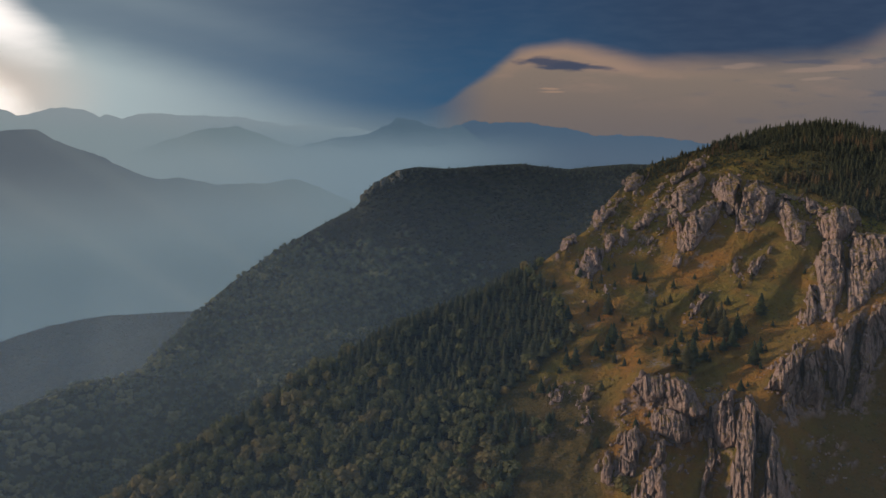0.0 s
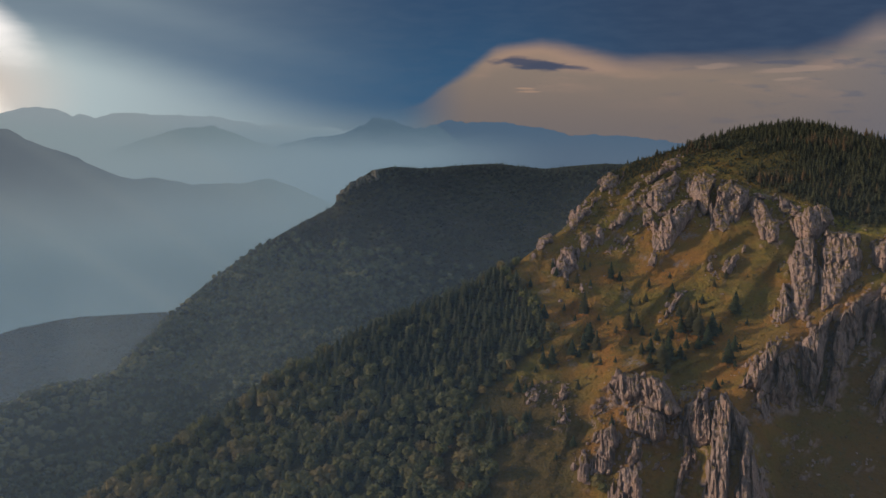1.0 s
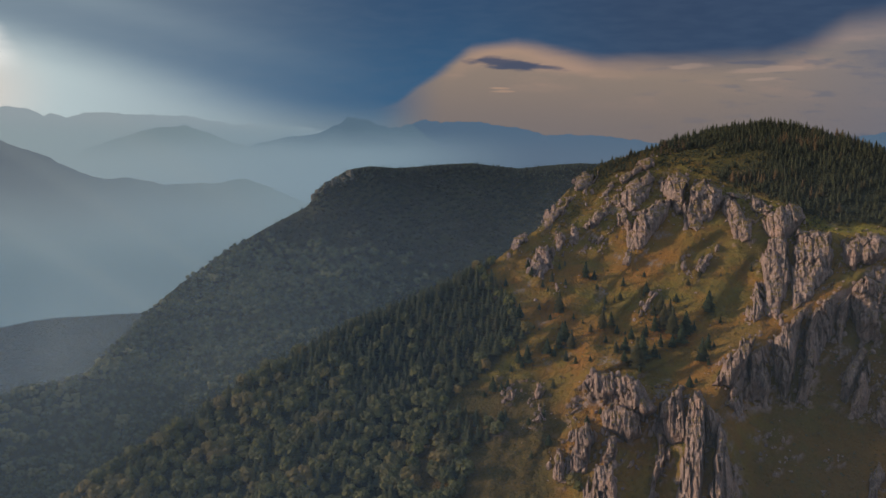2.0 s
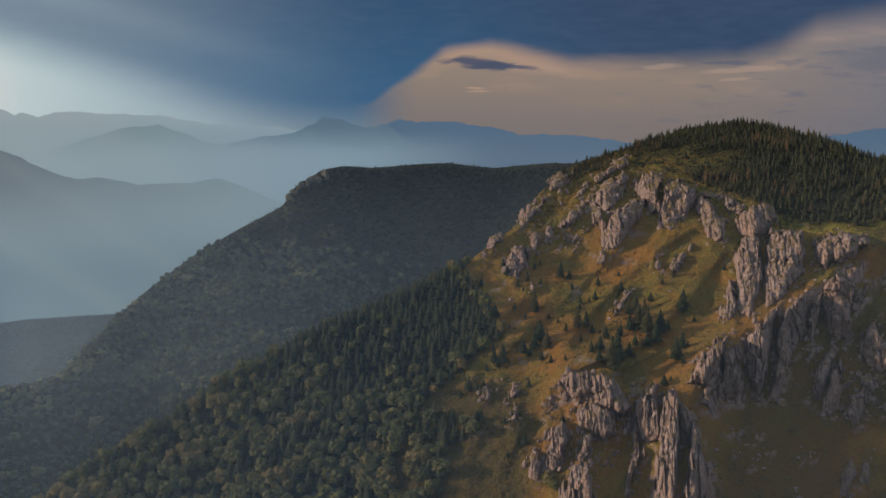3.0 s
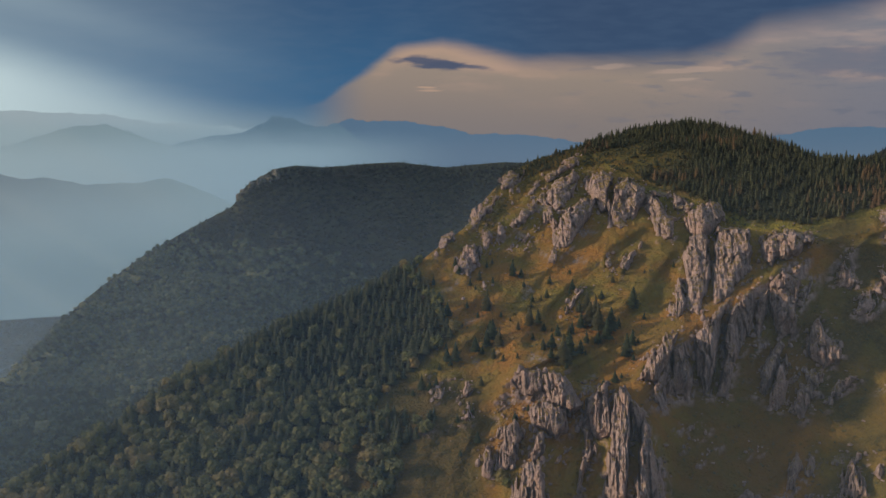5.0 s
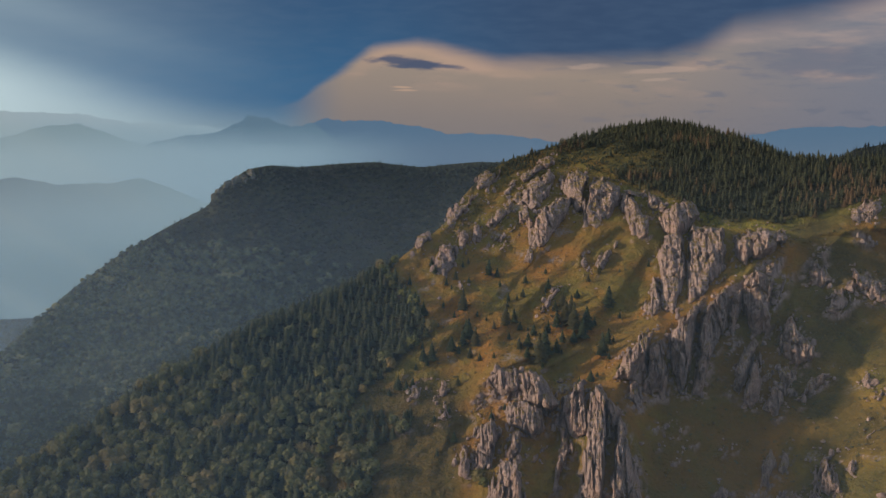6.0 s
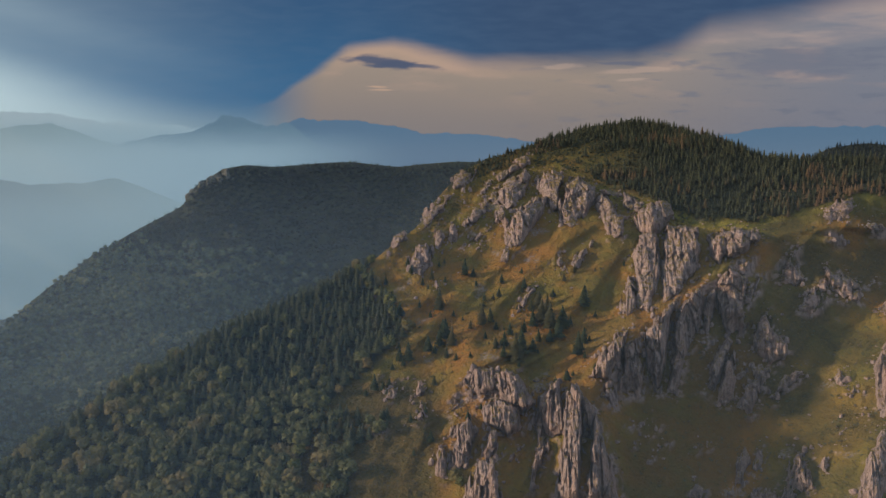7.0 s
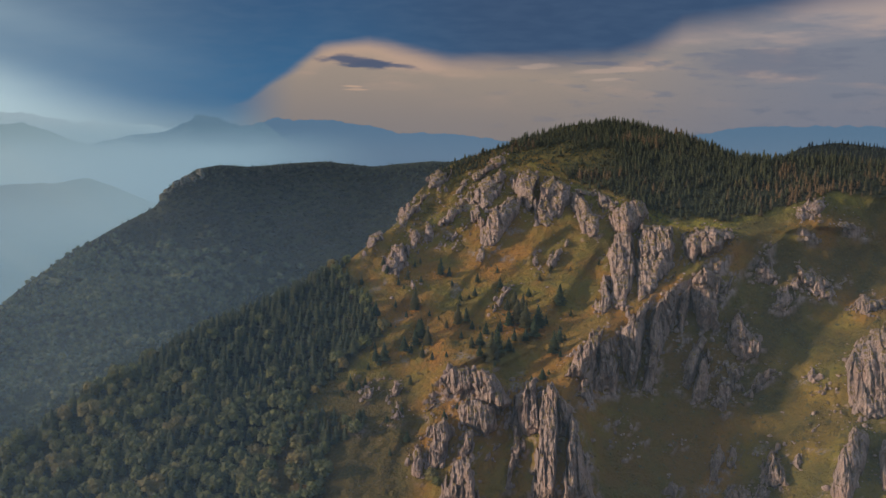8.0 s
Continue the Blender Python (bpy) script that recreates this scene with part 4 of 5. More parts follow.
def trimmed(v, faces):
    used_v, again = np.unique(faces, return_inverse=True)
    return v[used_v], again.reshape(faces.shape)


def block_mesh(rng, wide, deep, high):
    """A block split from a crag: a leaning, chipped box of rock, its base at the origin."""
    bm = bmesh.new()
    bmesh.ops.create_icosphere(bm, subdivisions=2, radius=1)
    k = rng.uniform(0, 90)
    for v in bm.verts:
        q = np.array(v.co[:])
        q = q / np.abs(q).max() ** 0.55
        q = q * (1 + 0.35 * float(perlin([q * 1.3 + k])[0]) + 0.15 * float(perlin([q * 3.1 + k])[0]))
        top = 0.5 + 0.5 * q[2]
        v.co = (q[0] * wide * (1.1 - 0.45 * top), q[1] * deep * (1.1 - 0.4 * top), top * high)
    me = bpy.data.meshes.new("rock_block")
    bm.to_mesh(me)
    bm.free()
    me.materials.append(ROCK)
    return me


CRAGS = {"crest": "jagged pale limestone crest above the golden grass", "wall": "tall jointed limestone cliff, warm where the sun strikes",
         "block": "weathered grey limestone outcrop on the steep slope", "tower": "free-standing tower of pale pinkish limestone",
         "buttress": "pinkish limestone buttress on the flank of the rib",
         "fragment": "small broken limestone rib rising from the turf"}
SHAPE = {"crest": (0.32, 0.16), "wall": (0.36, 0.30), "block": (0.34, 0.20), "tower": (0.42, 0.30), "buttress": (0.36, 0.58), "fragment": (0.34, 0.16)}


def crag(rng, kind, poly):
    """An outcrop: a jointed face, and loose blocks along its foot and its upper edge."""
    (a0, e0), (a1, e1) = poly.min(0), poly.max(0)
    am, em = (a0 + a1) / 2, e0
    base = spot(am, em, float(face(am, em)))
    v, f = cliff_mesh(rng, poly, *SHAPE[kind])
    walls = [] if v is None else pieces(f, len(v))
    if not walls:
        return
    thing = new("limestone_crag")
    thing.location = base
    tagged(thing, CRAGS[kind], "rock", group="limestone crags of the mountain")
    for piece in walls:
        wall = new("cliff_face", mesh_of("cliff_face", *trimmed(v - base, piece), ROCK, False))
        wall.parent = thing
    for i in range(1 if kind == "fragment" else int(2 + 2.2 * (a1 - a0))):
        corner = rng.randint(len(poly))
        u = rng.uniform(0, 1)
        a, e = poly[corner] * (1 - u) + poly[(corner + 1) % len(poly)] * u + rng.uniform(-0.12, 0.12, 2)
        w = rng.uniform(0.7, 2.0) if a1 - a0 > 0.8 else rng.uniform(0.5, 1.1)
        rock = new("rock_block", block_mesh(rng, w, w * rng.uniform(0.8, 1.3), w * rng.uniform(1.6, 3.4)))
        rock.parent = thing
        p = spot(a, e, float(rough_face(np.array([a]), np.array([e]))[0]) - 0.6)
        rock.location = Vector(p) - Vector(base) - Vector((0, 0, 1.0 * w))
        rock.rotation_euler = (rng.uniform(-0.15, 0.15), rng.uniform(-0.1, 0.2), rng.uniform(0, 6))


crag_rng = np.random.RandomState(21)
for kind, outline in OUTCROPS:
    crag(crag_rng, kind, outline)

# ---- trees ----
def conifer(rng, tiers, per, spread=0.2):
    """A spruce of height 1: drooping branches in whorls. Returns crown and trunk as (verts, triangles)."""
    v, f = [], []
    turn = 0
    for i in range(tiers):
        h = 0.10 + 0.86 * (i / (tiers - 1)) ** 0.92
        reach = spread * (1.02 - h) ** 0.8 * rng.uniform(0.8, 1.15)
        turn += 0.6
        for j in range(per):
            t = turn + 2 * math.pi * (j + rng.uniform(-0.25, 0.25)) / per
            l = reach * rng.uniform(0.7, 1.2)
            wdt = l * 0.42
            c, s = math.cos(t), math.sin(t)
            hh = h + rng.uniform(-0.015, 0.015)
            k = len(v)
            v += [(0, 0, hh + 0.05), (c * l * 0.6 - s * wdt, s * l * 0.6 + c * wdt, hh - 0.01), (c * l, s * l, hh - 0.045),
                  (c * l * 0.6 + s * wdt, s * l * 0.6 - c * wdt, hh - 0.01)]
            f += [(k, k + 1, k + 2), (k, k + 2, k + 3)]
    k = len(v)
    v += [(0, 0, 1.0)] + [(0.05 * math.cos(q), 0.05 * math.sin(q), 0.88) for q in (0, 2.1, 4.2)]
    f += [(k, k + 1, k + 2), (k, k + 2, k + 3), (k, k + 3, k + 1)]
    k = len(v)
    v += [(0, 0, 0.9)] + [(0.45 * spread * math.cos(q), 0.45 * spread * math.sin(q), 0.12) for q in np.linspace(0, 2 * math.pi, 7)[:-1]]
    f += [(k, k + 1 + j, k + 1 + (j + 1) % 6) for j in range(6)]
    tv = [(0.018 * math.cos(q), 0.018 * math.sin(q), -0.06) for q in np.linspace(0, 2 * math.pi, 6)[:-1]] + [(0, 0, 0.6)]
    tf = [(j, (j + 1) % 5, 5) for j in range(5)]
    return (np.array(v), np.array(f)), (np.array(tv), np.array(tf))


def ico():
    bm = bmesh.new()
    bmesh.ops.create_icosphere(bm, subdivisions=1, radius=1)
    v = np.array([x.co[:] for x in bm.verts])
    f = np.array([[x.index for x in y.verts] for y in bm.faces])
    bm.free()
    return v, f


ICO = ico()


def broadleaf(rng, lobes, leaves, size):
    """A beech of height 1: a trunk with limbs, lobes of foliage and many leaf clumps round them."""
    v, f = [], []
    tv = [(0.022 * math.cos(q), 0.022 * math.sin(q), -0.06) for q in np.linspace(0, 2 * math.pi, 6)[:-1]] + [(0, 0, 0.62)]
    tf = [(j, (j + 1) % 5, 5) for j in range(5)]
    for i in range(lobes):
        t = 2.4 * i + rng.uniform(-0.4, 0.4)
        hgt = 0.36 + 0.44 * (i + 0.5) / lobes
        off = 0.26 * math.sqrt(max(0.05, 1 - ((hgt - 0.45) / 0.5) ** 2)) * rng.uniform(0.6, 1.0)
        c = np.array([off * math.cos(t), off * math.sin(t), hgt])
        rad = rng.uniform(0.19, 0.26)
        k = len(tv)
        side = np.array([-math.sin(t), math.cos(t), 0]) * 0.012
        tv += [tuple(np.array([0, 0, hgt * 0.55]) - side), tuple(np.array([0, 0, hgt * 0.55]) + side), tuple(c)]
        tf += [(k, k + 1, k + 2)]
        k = len(v)
        iv = ICO[0] * rad * 0.85 * rng.uniform(0.75, 1.25, (len(ICO[0]), 1)) + c
        v += [tuple(q) for q in iv]
        f += [tuple(q + k) for q in ICO[1]]
        for j in range(leaves):
            d = rng.normal(size=3)
            d[2] = d[2] * 0.8 + 0.25
            d /= np.linalg.norm(d)
            p = c + d * rad * rng.uniform(0.85, 1.2)
            u = np.cross(d, rng.normal(size=3))
            u /= np.linalg.norm(u)
            b = np.cross(d, u)
            s = size * rng.uniform(0.7, 1.3)
            k = len(v)
            v += [tuple(p - u * s), tuple(p + b * s * 0.8 - d * s * 0.5), tuple(p + u * s - d * s * 0.3), tuple(p - b * s * 0.8 - d * s * 0.6), tuple(p + d * s * 0.5)]
            f += [(k, k + 1, k + 4), (k + 1, k + 2, k + 4), (k + 2, k + 3, k + 4), (k + 3, k, k + 4)]
    return (np.array(v), np.array(f)), (np.array(tv), np.array(tf))


def joined(pair):
    (v, f), (tv, tf) = pair
    return np.concatenate([v, tv]), np.concatenate([f, tf + len(v)])


def plant(name, label, mat, kinds, places, heights, widths, tints, rng, category="forest", sink=0.0):
    """One forest: every tree a turned and scaled build of one of the kinds, joined into one mesh."""
    vs, fs, ts, base = [], [], [], 0
    pick = rng.randint(0, len(kinds), len(places))
    turn = rng.uniform(0, 2 * math.pi, len(places))
    for k, (v, f) in enumerate(kinds):
        idx = np.where(pick == k)[0]
        if not len(idx):
            continue
        c, s = np.cos(turn[idx])[:, None], np.sin(turn[idx])[:, None]
        wd = (heights[idx] * widths[idx])[:, None]
        x = (v[None, :, 0] * c - v[None, :, 1] * s) * wd + places[idx, 0:1]
        y = (v[None, :, 0] * s + v[None, :, 1] * c) * wd + places[idx, 1:2]
        z = (v[None, :, 2] - sink) * heights[idx][:, None] + places[idx, 2:3]
        vs.append(np.stack([x, y, z], -1).reshape(-1, 3))
        fs.append((f[None] + (np.arange(len(idx)) * len(v))[:, None, None]).reshape(-1, 3) + base)
        ts.append(np.repeat(tints[idx], len(v)))
        base += len(idx) * len(v)
    ob = new(name, mesh_of(name, np.concatenate(vs), np.concatenate(fs), mat, False, tint=np.concatenate(ts)))
    return tagged(ob, label, category, kind="stuff")


# cells of the land, for sowing
def cells(mask, count, rng):
    """count random places on the land, evenly spread over the cells where mask holds."""
    p00, p10, p01 = land[:-1, :-1], land[1:, :-1], land[:-1, 1:]
    area = np.linalg.norm(np.cross((p10 - p00)[..., :2], (p01 - p00)[..., :2])[..., None], axis=-1)
    wgt = (area * mask[:-1, :-1]).ravel()
    i = rng.choice(len(wgt), count, p=wgt / wgt.sum())
    i, j = np.unravel_index(i, area.shape)
    u, v = rng.uniform(0, 1, (2, count, 1))
    p = land[i, j] + (land[i + 1, j] - land[i, j]) * u + (land[i, j + 1] - land[i, j]) * v
    return p


def thin(p, gap):
    """Drop places closer than gap to one already kept."""
    seen, keep = {}, []
    for n, (x, y) in enumerate(p[:, :2]):
        c = (int(x // gap), int(y // gap))
        near = [q for i in (-1, 0, 1) for j in (-1, 0, 1) for q in seen.get((c[0] + i, c[1] + j), ())]
        if all((x - a) ** 2 + (y - b) ** 2 > gap * gap for a, b in near):
            seen.setdefault(c, []).append((x, y))
            keep.append(n)
    return p[keep]


def azel_of(p):
    return np.degrees(np.arctan2(p[:, 0], p[:, 1])), np.degrees(np.arctan2(p[:, 2] - EYE, np.hypot(p[:, 0], p[:, 1])))


rng = np.random.RandomState(5)
spruces = [joined(conifer(rng, 11, 8, s)) for s in (0.25, 0.29, 0.33, 0.37)]
small_spruces = [joined(conifer(rng, 8, 7, s)) for s in (0.27, 0.32, 0.38)]
beeches = [joined(broadleaf(rng, 10, 16, 0.055)) for _ in range(5)]
slope_beeches = [joined(broadleaf(rng, 4, 5, 0.1)) for _ in range(5)]
far_trees = [joined(broadleaf(rng, 2, 2, 0.15)) for _ in range(5)]
in_view = (a_deg > -26.5) & (a_deg < 37.0)

# the wooded spur
spur = thin(cells((PART == 1) * (np.maximum(woods, 0.6 * copse) > 0.5) * in_view * (a_deg < 10), 26000, rng), 4.3)
sa, se = azel_of(spur)
zone = fbm(spur / 60.0, 2)
dark = (sa * 0.17 + 1.05 + (se - main_crest(sa) + 3.0) * 0.22 + zone * 2.0 + rng.uniform(-1.6, 1.6, len(sa))) > 0.0
con, bro = spur[dark], spur[~dark]
plant("spruce_forest", "dark green spruce forest on the spur below the cliffs", SPRUCE_WOOD, spruces, con, rng.uniform(5.0, 11.5, len(con)), rng.uniform(1.1, 1.7, len(con)),
      rng.uniform(0, 0.75, len(con)) ** 1.5, rng)
bro = thin(bro, 5.0)
plant("beech_forest", "autumn beech forest, olive and rust crowns, on the spur", BEECH_WOOD, beeches, bro, rng.uniform(7.5, 12.5, len(bro)), rng.uniform(0.9, 1.25, len(bro)),
      np.clip(0.45 + 0.9 * fbm(bro / 30.0, 2) + rng.uniform(-0.3, 0.3, len(bro)), 0, 1), rng, sink=0.12)
# the summit wood: tall spruces in groups, and mats of dwarf pine between them
top_mask = (PART == 1) * (woods > 0.5) * in_view * (a_deg > 10.5)
stands = step(patch + 0.45 * step(a_deg, 18.5, 22.5) + 0.45 * step(ELEV, main_crest(a_deg) - 1.1, main_crest(a_deg) - 0.5), 0.06, 0.22)
summit = thin(cells(top_mask * (0.02 + stands), 15000, rng), 3.6)
ua, ue = azel_of(summit)
plant("summit_spruce_forest", "dense dark spruce wood over the rounded summit", SUMMIT_WOOD, small_spruces, summit, (4.0 + 5.0 * rng.uniform(0, 1, len(summit)) ** 1.3) * (1 + 0.5 * fbm(summit / 40.0, 2)) * (0.6 + 0.4 * step(ua, 13.5, 18)), rng.uniform(1.05, 1.6, len(summit)),
      np.clip(0.2 + 0.5 * step(ua, 24, 31) * step(ue, -0.6, -1.6) + 1.1 * fbm(summit / 55.0, 2) + rng.uniform(-0.35, 0.35, len(summit)), 0, 1), rng)
brow_mask = (PART == 1) * in_view * (a_deg > 11) * (ELEV > treeline(a_deg) - 0.5) * (bones < 0.5)
mats = thin(cells(brow_mask * step(a_deg, 25, 20) * (0.08 + step(patch + 0.5 * crumble, -0.2, 0.0)), 14000, rng), 2.4)
plant("dwarf_pine_mats", "dark mats of dwarf pine on the summit's grassy brow", SUMMIT_WOOD, far_trees, mats, rng.uniform(1.6, 3.6, len(mats)), rng.uniform(1.2, 2.0, len(mats)),
      rng.uniform(0, 0.6, len(mats)), rng, "shrubs", 0.35)
# woods on the ridge behind and on the low hill
near_slope = thin(cells((PART == 3) * in_view * (ELEV > -21) * step(R, 1420, 1150) * step(a_deg, 4, -8), 14000, rng), 7.4)
plant("lower_ridge_forest", "olive beech crowns on the ridge's lower flank", SLOPE_WOOD, slope_beeches, near_slope, rng.uniform(9.5, 16, len(near_slope)) * (1 - 0.5 * step(azel_of(near_slope)[1], ridge_crest(azel_of(near_slope)[0]) - 0.7, ridge_crest(azel_of(near_slope)[0]) - 0.15)), rng.uniform(1.0, 1.4, len(near_slope)),
      np.clip(0.12 + 0.6 * step(azel_of(near_slope)[0], -11, -20) + 1.2 * fbm(near_slope / 70.0, 3) + rng.uniform(-0.35, 0.35, len(near_slope)), 0, 1), rng, sink=0.15)
back = thin(cells((PART == 3) * in_view * (ELEV > -21) * step(R - 9 * (a_deg + 12), 1080, 1300) * (a_deg < 25.5), 40000, rng), 7.4)
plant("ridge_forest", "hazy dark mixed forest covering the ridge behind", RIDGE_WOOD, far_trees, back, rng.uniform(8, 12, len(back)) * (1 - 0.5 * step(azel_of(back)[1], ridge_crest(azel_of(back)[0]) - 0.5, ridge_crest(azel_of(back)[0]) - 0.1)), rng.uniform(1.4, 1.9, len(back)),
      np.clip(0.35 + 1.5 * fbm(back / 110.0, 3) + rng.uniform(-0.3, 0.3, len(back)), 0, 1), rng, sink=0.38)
east = thin(cells((PART == 3) * in_view * (a_deg > 25) * (ELEV > -4), 9000, rng), 6.0)
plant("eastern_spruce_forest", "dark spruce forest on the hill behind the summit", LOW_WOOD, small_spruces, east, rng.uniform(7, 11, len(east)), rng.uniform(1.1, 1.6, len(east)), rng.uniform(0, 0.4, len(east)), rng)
skyline = (PART == 3) * in_view
skyline[:np.where(np.array(part_of) == 3)[0][-6]] = 0
rim = thin(cells(skyline * (a_deg > -16), 2200, rng), 4.2)
plant("ridge_spruces", "spruces along the skyline of the ridge", SPRUCE_WOOD, small_spruces, rim, rng.uniform(2.8, 5.2, len(rim)), rng.uniform(1.1, 1.6, len(rim)), rng.uniform(0, 0.4, len(rim)), rng)
low_wood = thin(cells((PART == 5) * in_view * (a_deg < -10), 14000, rng), 6.5)
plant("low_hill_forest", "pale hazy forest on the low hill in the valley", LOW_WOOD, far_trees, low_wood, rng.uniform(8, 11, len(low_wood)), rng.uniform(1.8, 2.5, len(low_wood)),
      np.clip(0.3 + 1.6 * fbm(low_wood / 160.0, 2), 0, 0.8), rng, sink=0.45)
# low shrubs and seedlings on the grass
open_mask = (PART == 1) * (woods < 0.3) * in_view * (a_deg > 2) * (1 + 5 * (ELEV > treeline(a_deg) - 1.4) * (a_deg > 9) * (a_deg < 24))
bushes = cells(open_mask * (1 + 1.0 * herb_shade + 6.0 * step(a_deg, 22, 25)), 3400, rng)
plant("slope_shrubs", "low juniper shrubs scattered over the golden slope", SPRUCE_WOOD, far_trees, bushes, rng.uniform(0.6, 2.4, len(bushes)) * rng.uniform(0.5, 1, len(bushes)), rng.uniform(1.3, 2.2, len(bushes)),
      rng.uniform(0.2, 0.9, len(bushes)), rng, "shrubs", 0.35)


# tussocks of dry grass and loose stones, too many to count
def tussock(g):
    v, f = [], []
    for j in range(7):
        t, l = g.uniform(0, 6.28), g.uniform(0.2, 0.7)
        c = np.array([l * math.cos(t), l * math.sin(t), 0])
        k = len(v)
        s = g.uniform(0.25, 0.5)
        v += [tuple(c + (-s, -s, -0.2)), tuple(c + (s, -s * 0.6, -0.2)), tuple(c + (0, s, -0.2)), tuple(c + (g.uniform(-0.2, 0.2), g.uniform(-0.2, 0.2), g.uniform(0.4, 1.0)))]
        f += [(k, k + 1, k + 3), (k + 1, k + 2, k + 3), (k + 2, k, k + 3)]
    return np.array(v), np.array(f)


def stone(g):
    v = ICO[0] * g.uniform(0.6, 1.25, (len(ICO[0]), 1)) * (1, 1, 0.7)
    return v, ICO[1]


tufts = cells(open_mask * (1 - 0.6 * herb_shade) * (0.3 + step(patch, -0.25, 0.25)), 7000, rng)
plant("grass_tussocks", "dry grass tussocks and heather dotted over the slope", TURF, [tussock(rng) for _ in range(5)], tufts, rng.uniform(0.3, 0.9, len(tufts)), rng.uniform(0.9, 1.5, len(tufts)),
      rng.uniform(0, 1, len(tufts)), rng, "grass")
rubble = cells((PART == 1) * (woods < 0.3) * in_view * (a_deg > 5) * (0.02 + bones * 0.8), 3500, rng)
plant("loose_stones", "small pale limestone stones strewn below the crags", ROCK, [stone(rng) for _ in range(6)], rubble, 0.25 + 1.1 * rng.uniform(0, 1, len(rubble)) ** 2.5, rng.uniform(0.8, 1.3, len(rubble)),
      rng.uniform(0, 1, len(rubble)), rng, "stones")


# single spruces on the grass, each a thing of its own
def lone_spruce(pair, label):
    (v, f), (tv, tf) = pair
    thing = new("spruce_tree")
    tagged(thing, label, "tree", group="spruces on the grassy slope")
    for name, vv, ff, mat in (("crown", v, f, SPRUCE), ("trunk", tv, tf, BARK)):
        ob = new(name, mesh_of(name, vv, ff, mat, False))
        ob.parent = thing
    return thing


LONE = [(9.64, -9.67, 13.6), (6.83, -9.52, 9.7), (7.33, -10.00, 8.5), (6.50, -8.21, 6.0), (8.64, -8.21, 4.8), (9.96, -8.03, 4.0), (12.14, -10.45, 12.2), (12.63, -10.28, 8.4), (11.60, -7.69, 6.1), (11.11, -7.60, 10.6), (13.26, -7.99, 5.7), (13.11, -8.81, 5.6), (12.78, -8.98, 3.9), (11.48, -10.69, 5.3), (9.99, -11.29, 11.9), (10.39, -11.68, 11.1), (9.66, -11.68, 9.6), (9.00, -12.01, 8.8), (9.40, -12.14, 5.8), (7.84, -12.59, 10.8), (7.34, -12.59, 8.0), (14.16, -12.59, 16.6), (14.49, -12.13, 14.6), (13.80, -10.98, 6.8), (14.63, -10.83, 7.5), (15.12, -10.49, 9.9), (15.61, -10.29, 13.7), (16.11, -10.60, 15.9), (16.62, -11.07, 12.0)]
LONE_TOO = [(16.84, -10.58, 13.6), (15.93, -9.79, 12.4), (15.43, -9.48, 11.7), (18.05, -9.24, 12.6), (17.79, -12.00, 13.2), (15.15, -11.92, 8.1), (16.13, -11.31, 7.4), (15.47, -11.33, 7.4), (12.99, -11.80, 5.5), (13.48, -11.63, 8.1), (5.86, -14.25, 9.0), (6.35, -14.26, 5.6), (5.36, -14.57, 4.1), (4.53, -16.92, 9.2), (4.20, -16.60, 7.2), (3.87, -16.44, 7.3), (3.38, -17.05, 9.1), (5.20, -16.78, 5.9), (9.21, -17.13, 5.9), (8.21, -17.91, 3.8), (14.42, -8.52, 4.0), (16.87, -7.81, 4.9), (18.10, -11.34, 9.3), (16.52, -14.06, 7.7), (17.17, -13.47, 6.4), (20.25, -6.84, 4.2), (23.75, -6.72, 5.9), (18.72, -9.80, 3.9), (8.48, -9.51, 4.7), (10.47, -9.99, 3.8)]
masters = [lone_spruce(conifer(rng, 13, 9, s), "dark green spruce standing alone on the golden grass") for s in (0.27, 0.31, 0.35)]
places = [(a, e, h) for a, e, h in LONE + LONE_TOO]
extra = cells((PART == 1) * (woods < 0.4) * in_view * (a_deg > 5) * (a_deg < 19) * (ELEV < -7) * (ELEV > -17), 60, rng)
ea, ee = azel_of(extra)
places += [(a, e, h) for a, e, h in zip(ea, ee, rng.uniform(2.5, 7, len(ea)))]
used = set()
for n, (a, e, h) in enumerate(places):
    k = n % len(masters)
    p = spot(a, e, float(rough_face(np.array([a]), np.array([e]))[0]))
    m = pose(*p, 0, 0, rng.uniform(0, 360))
    if k not in used:
        used.add(k)
        ob = masters[k]
        ob.matrix_world = m
    else:
        ob = copy_thing(masters[k], m)
    ob.scale = (h * 1.5, h * 1.5, h * 1.2)


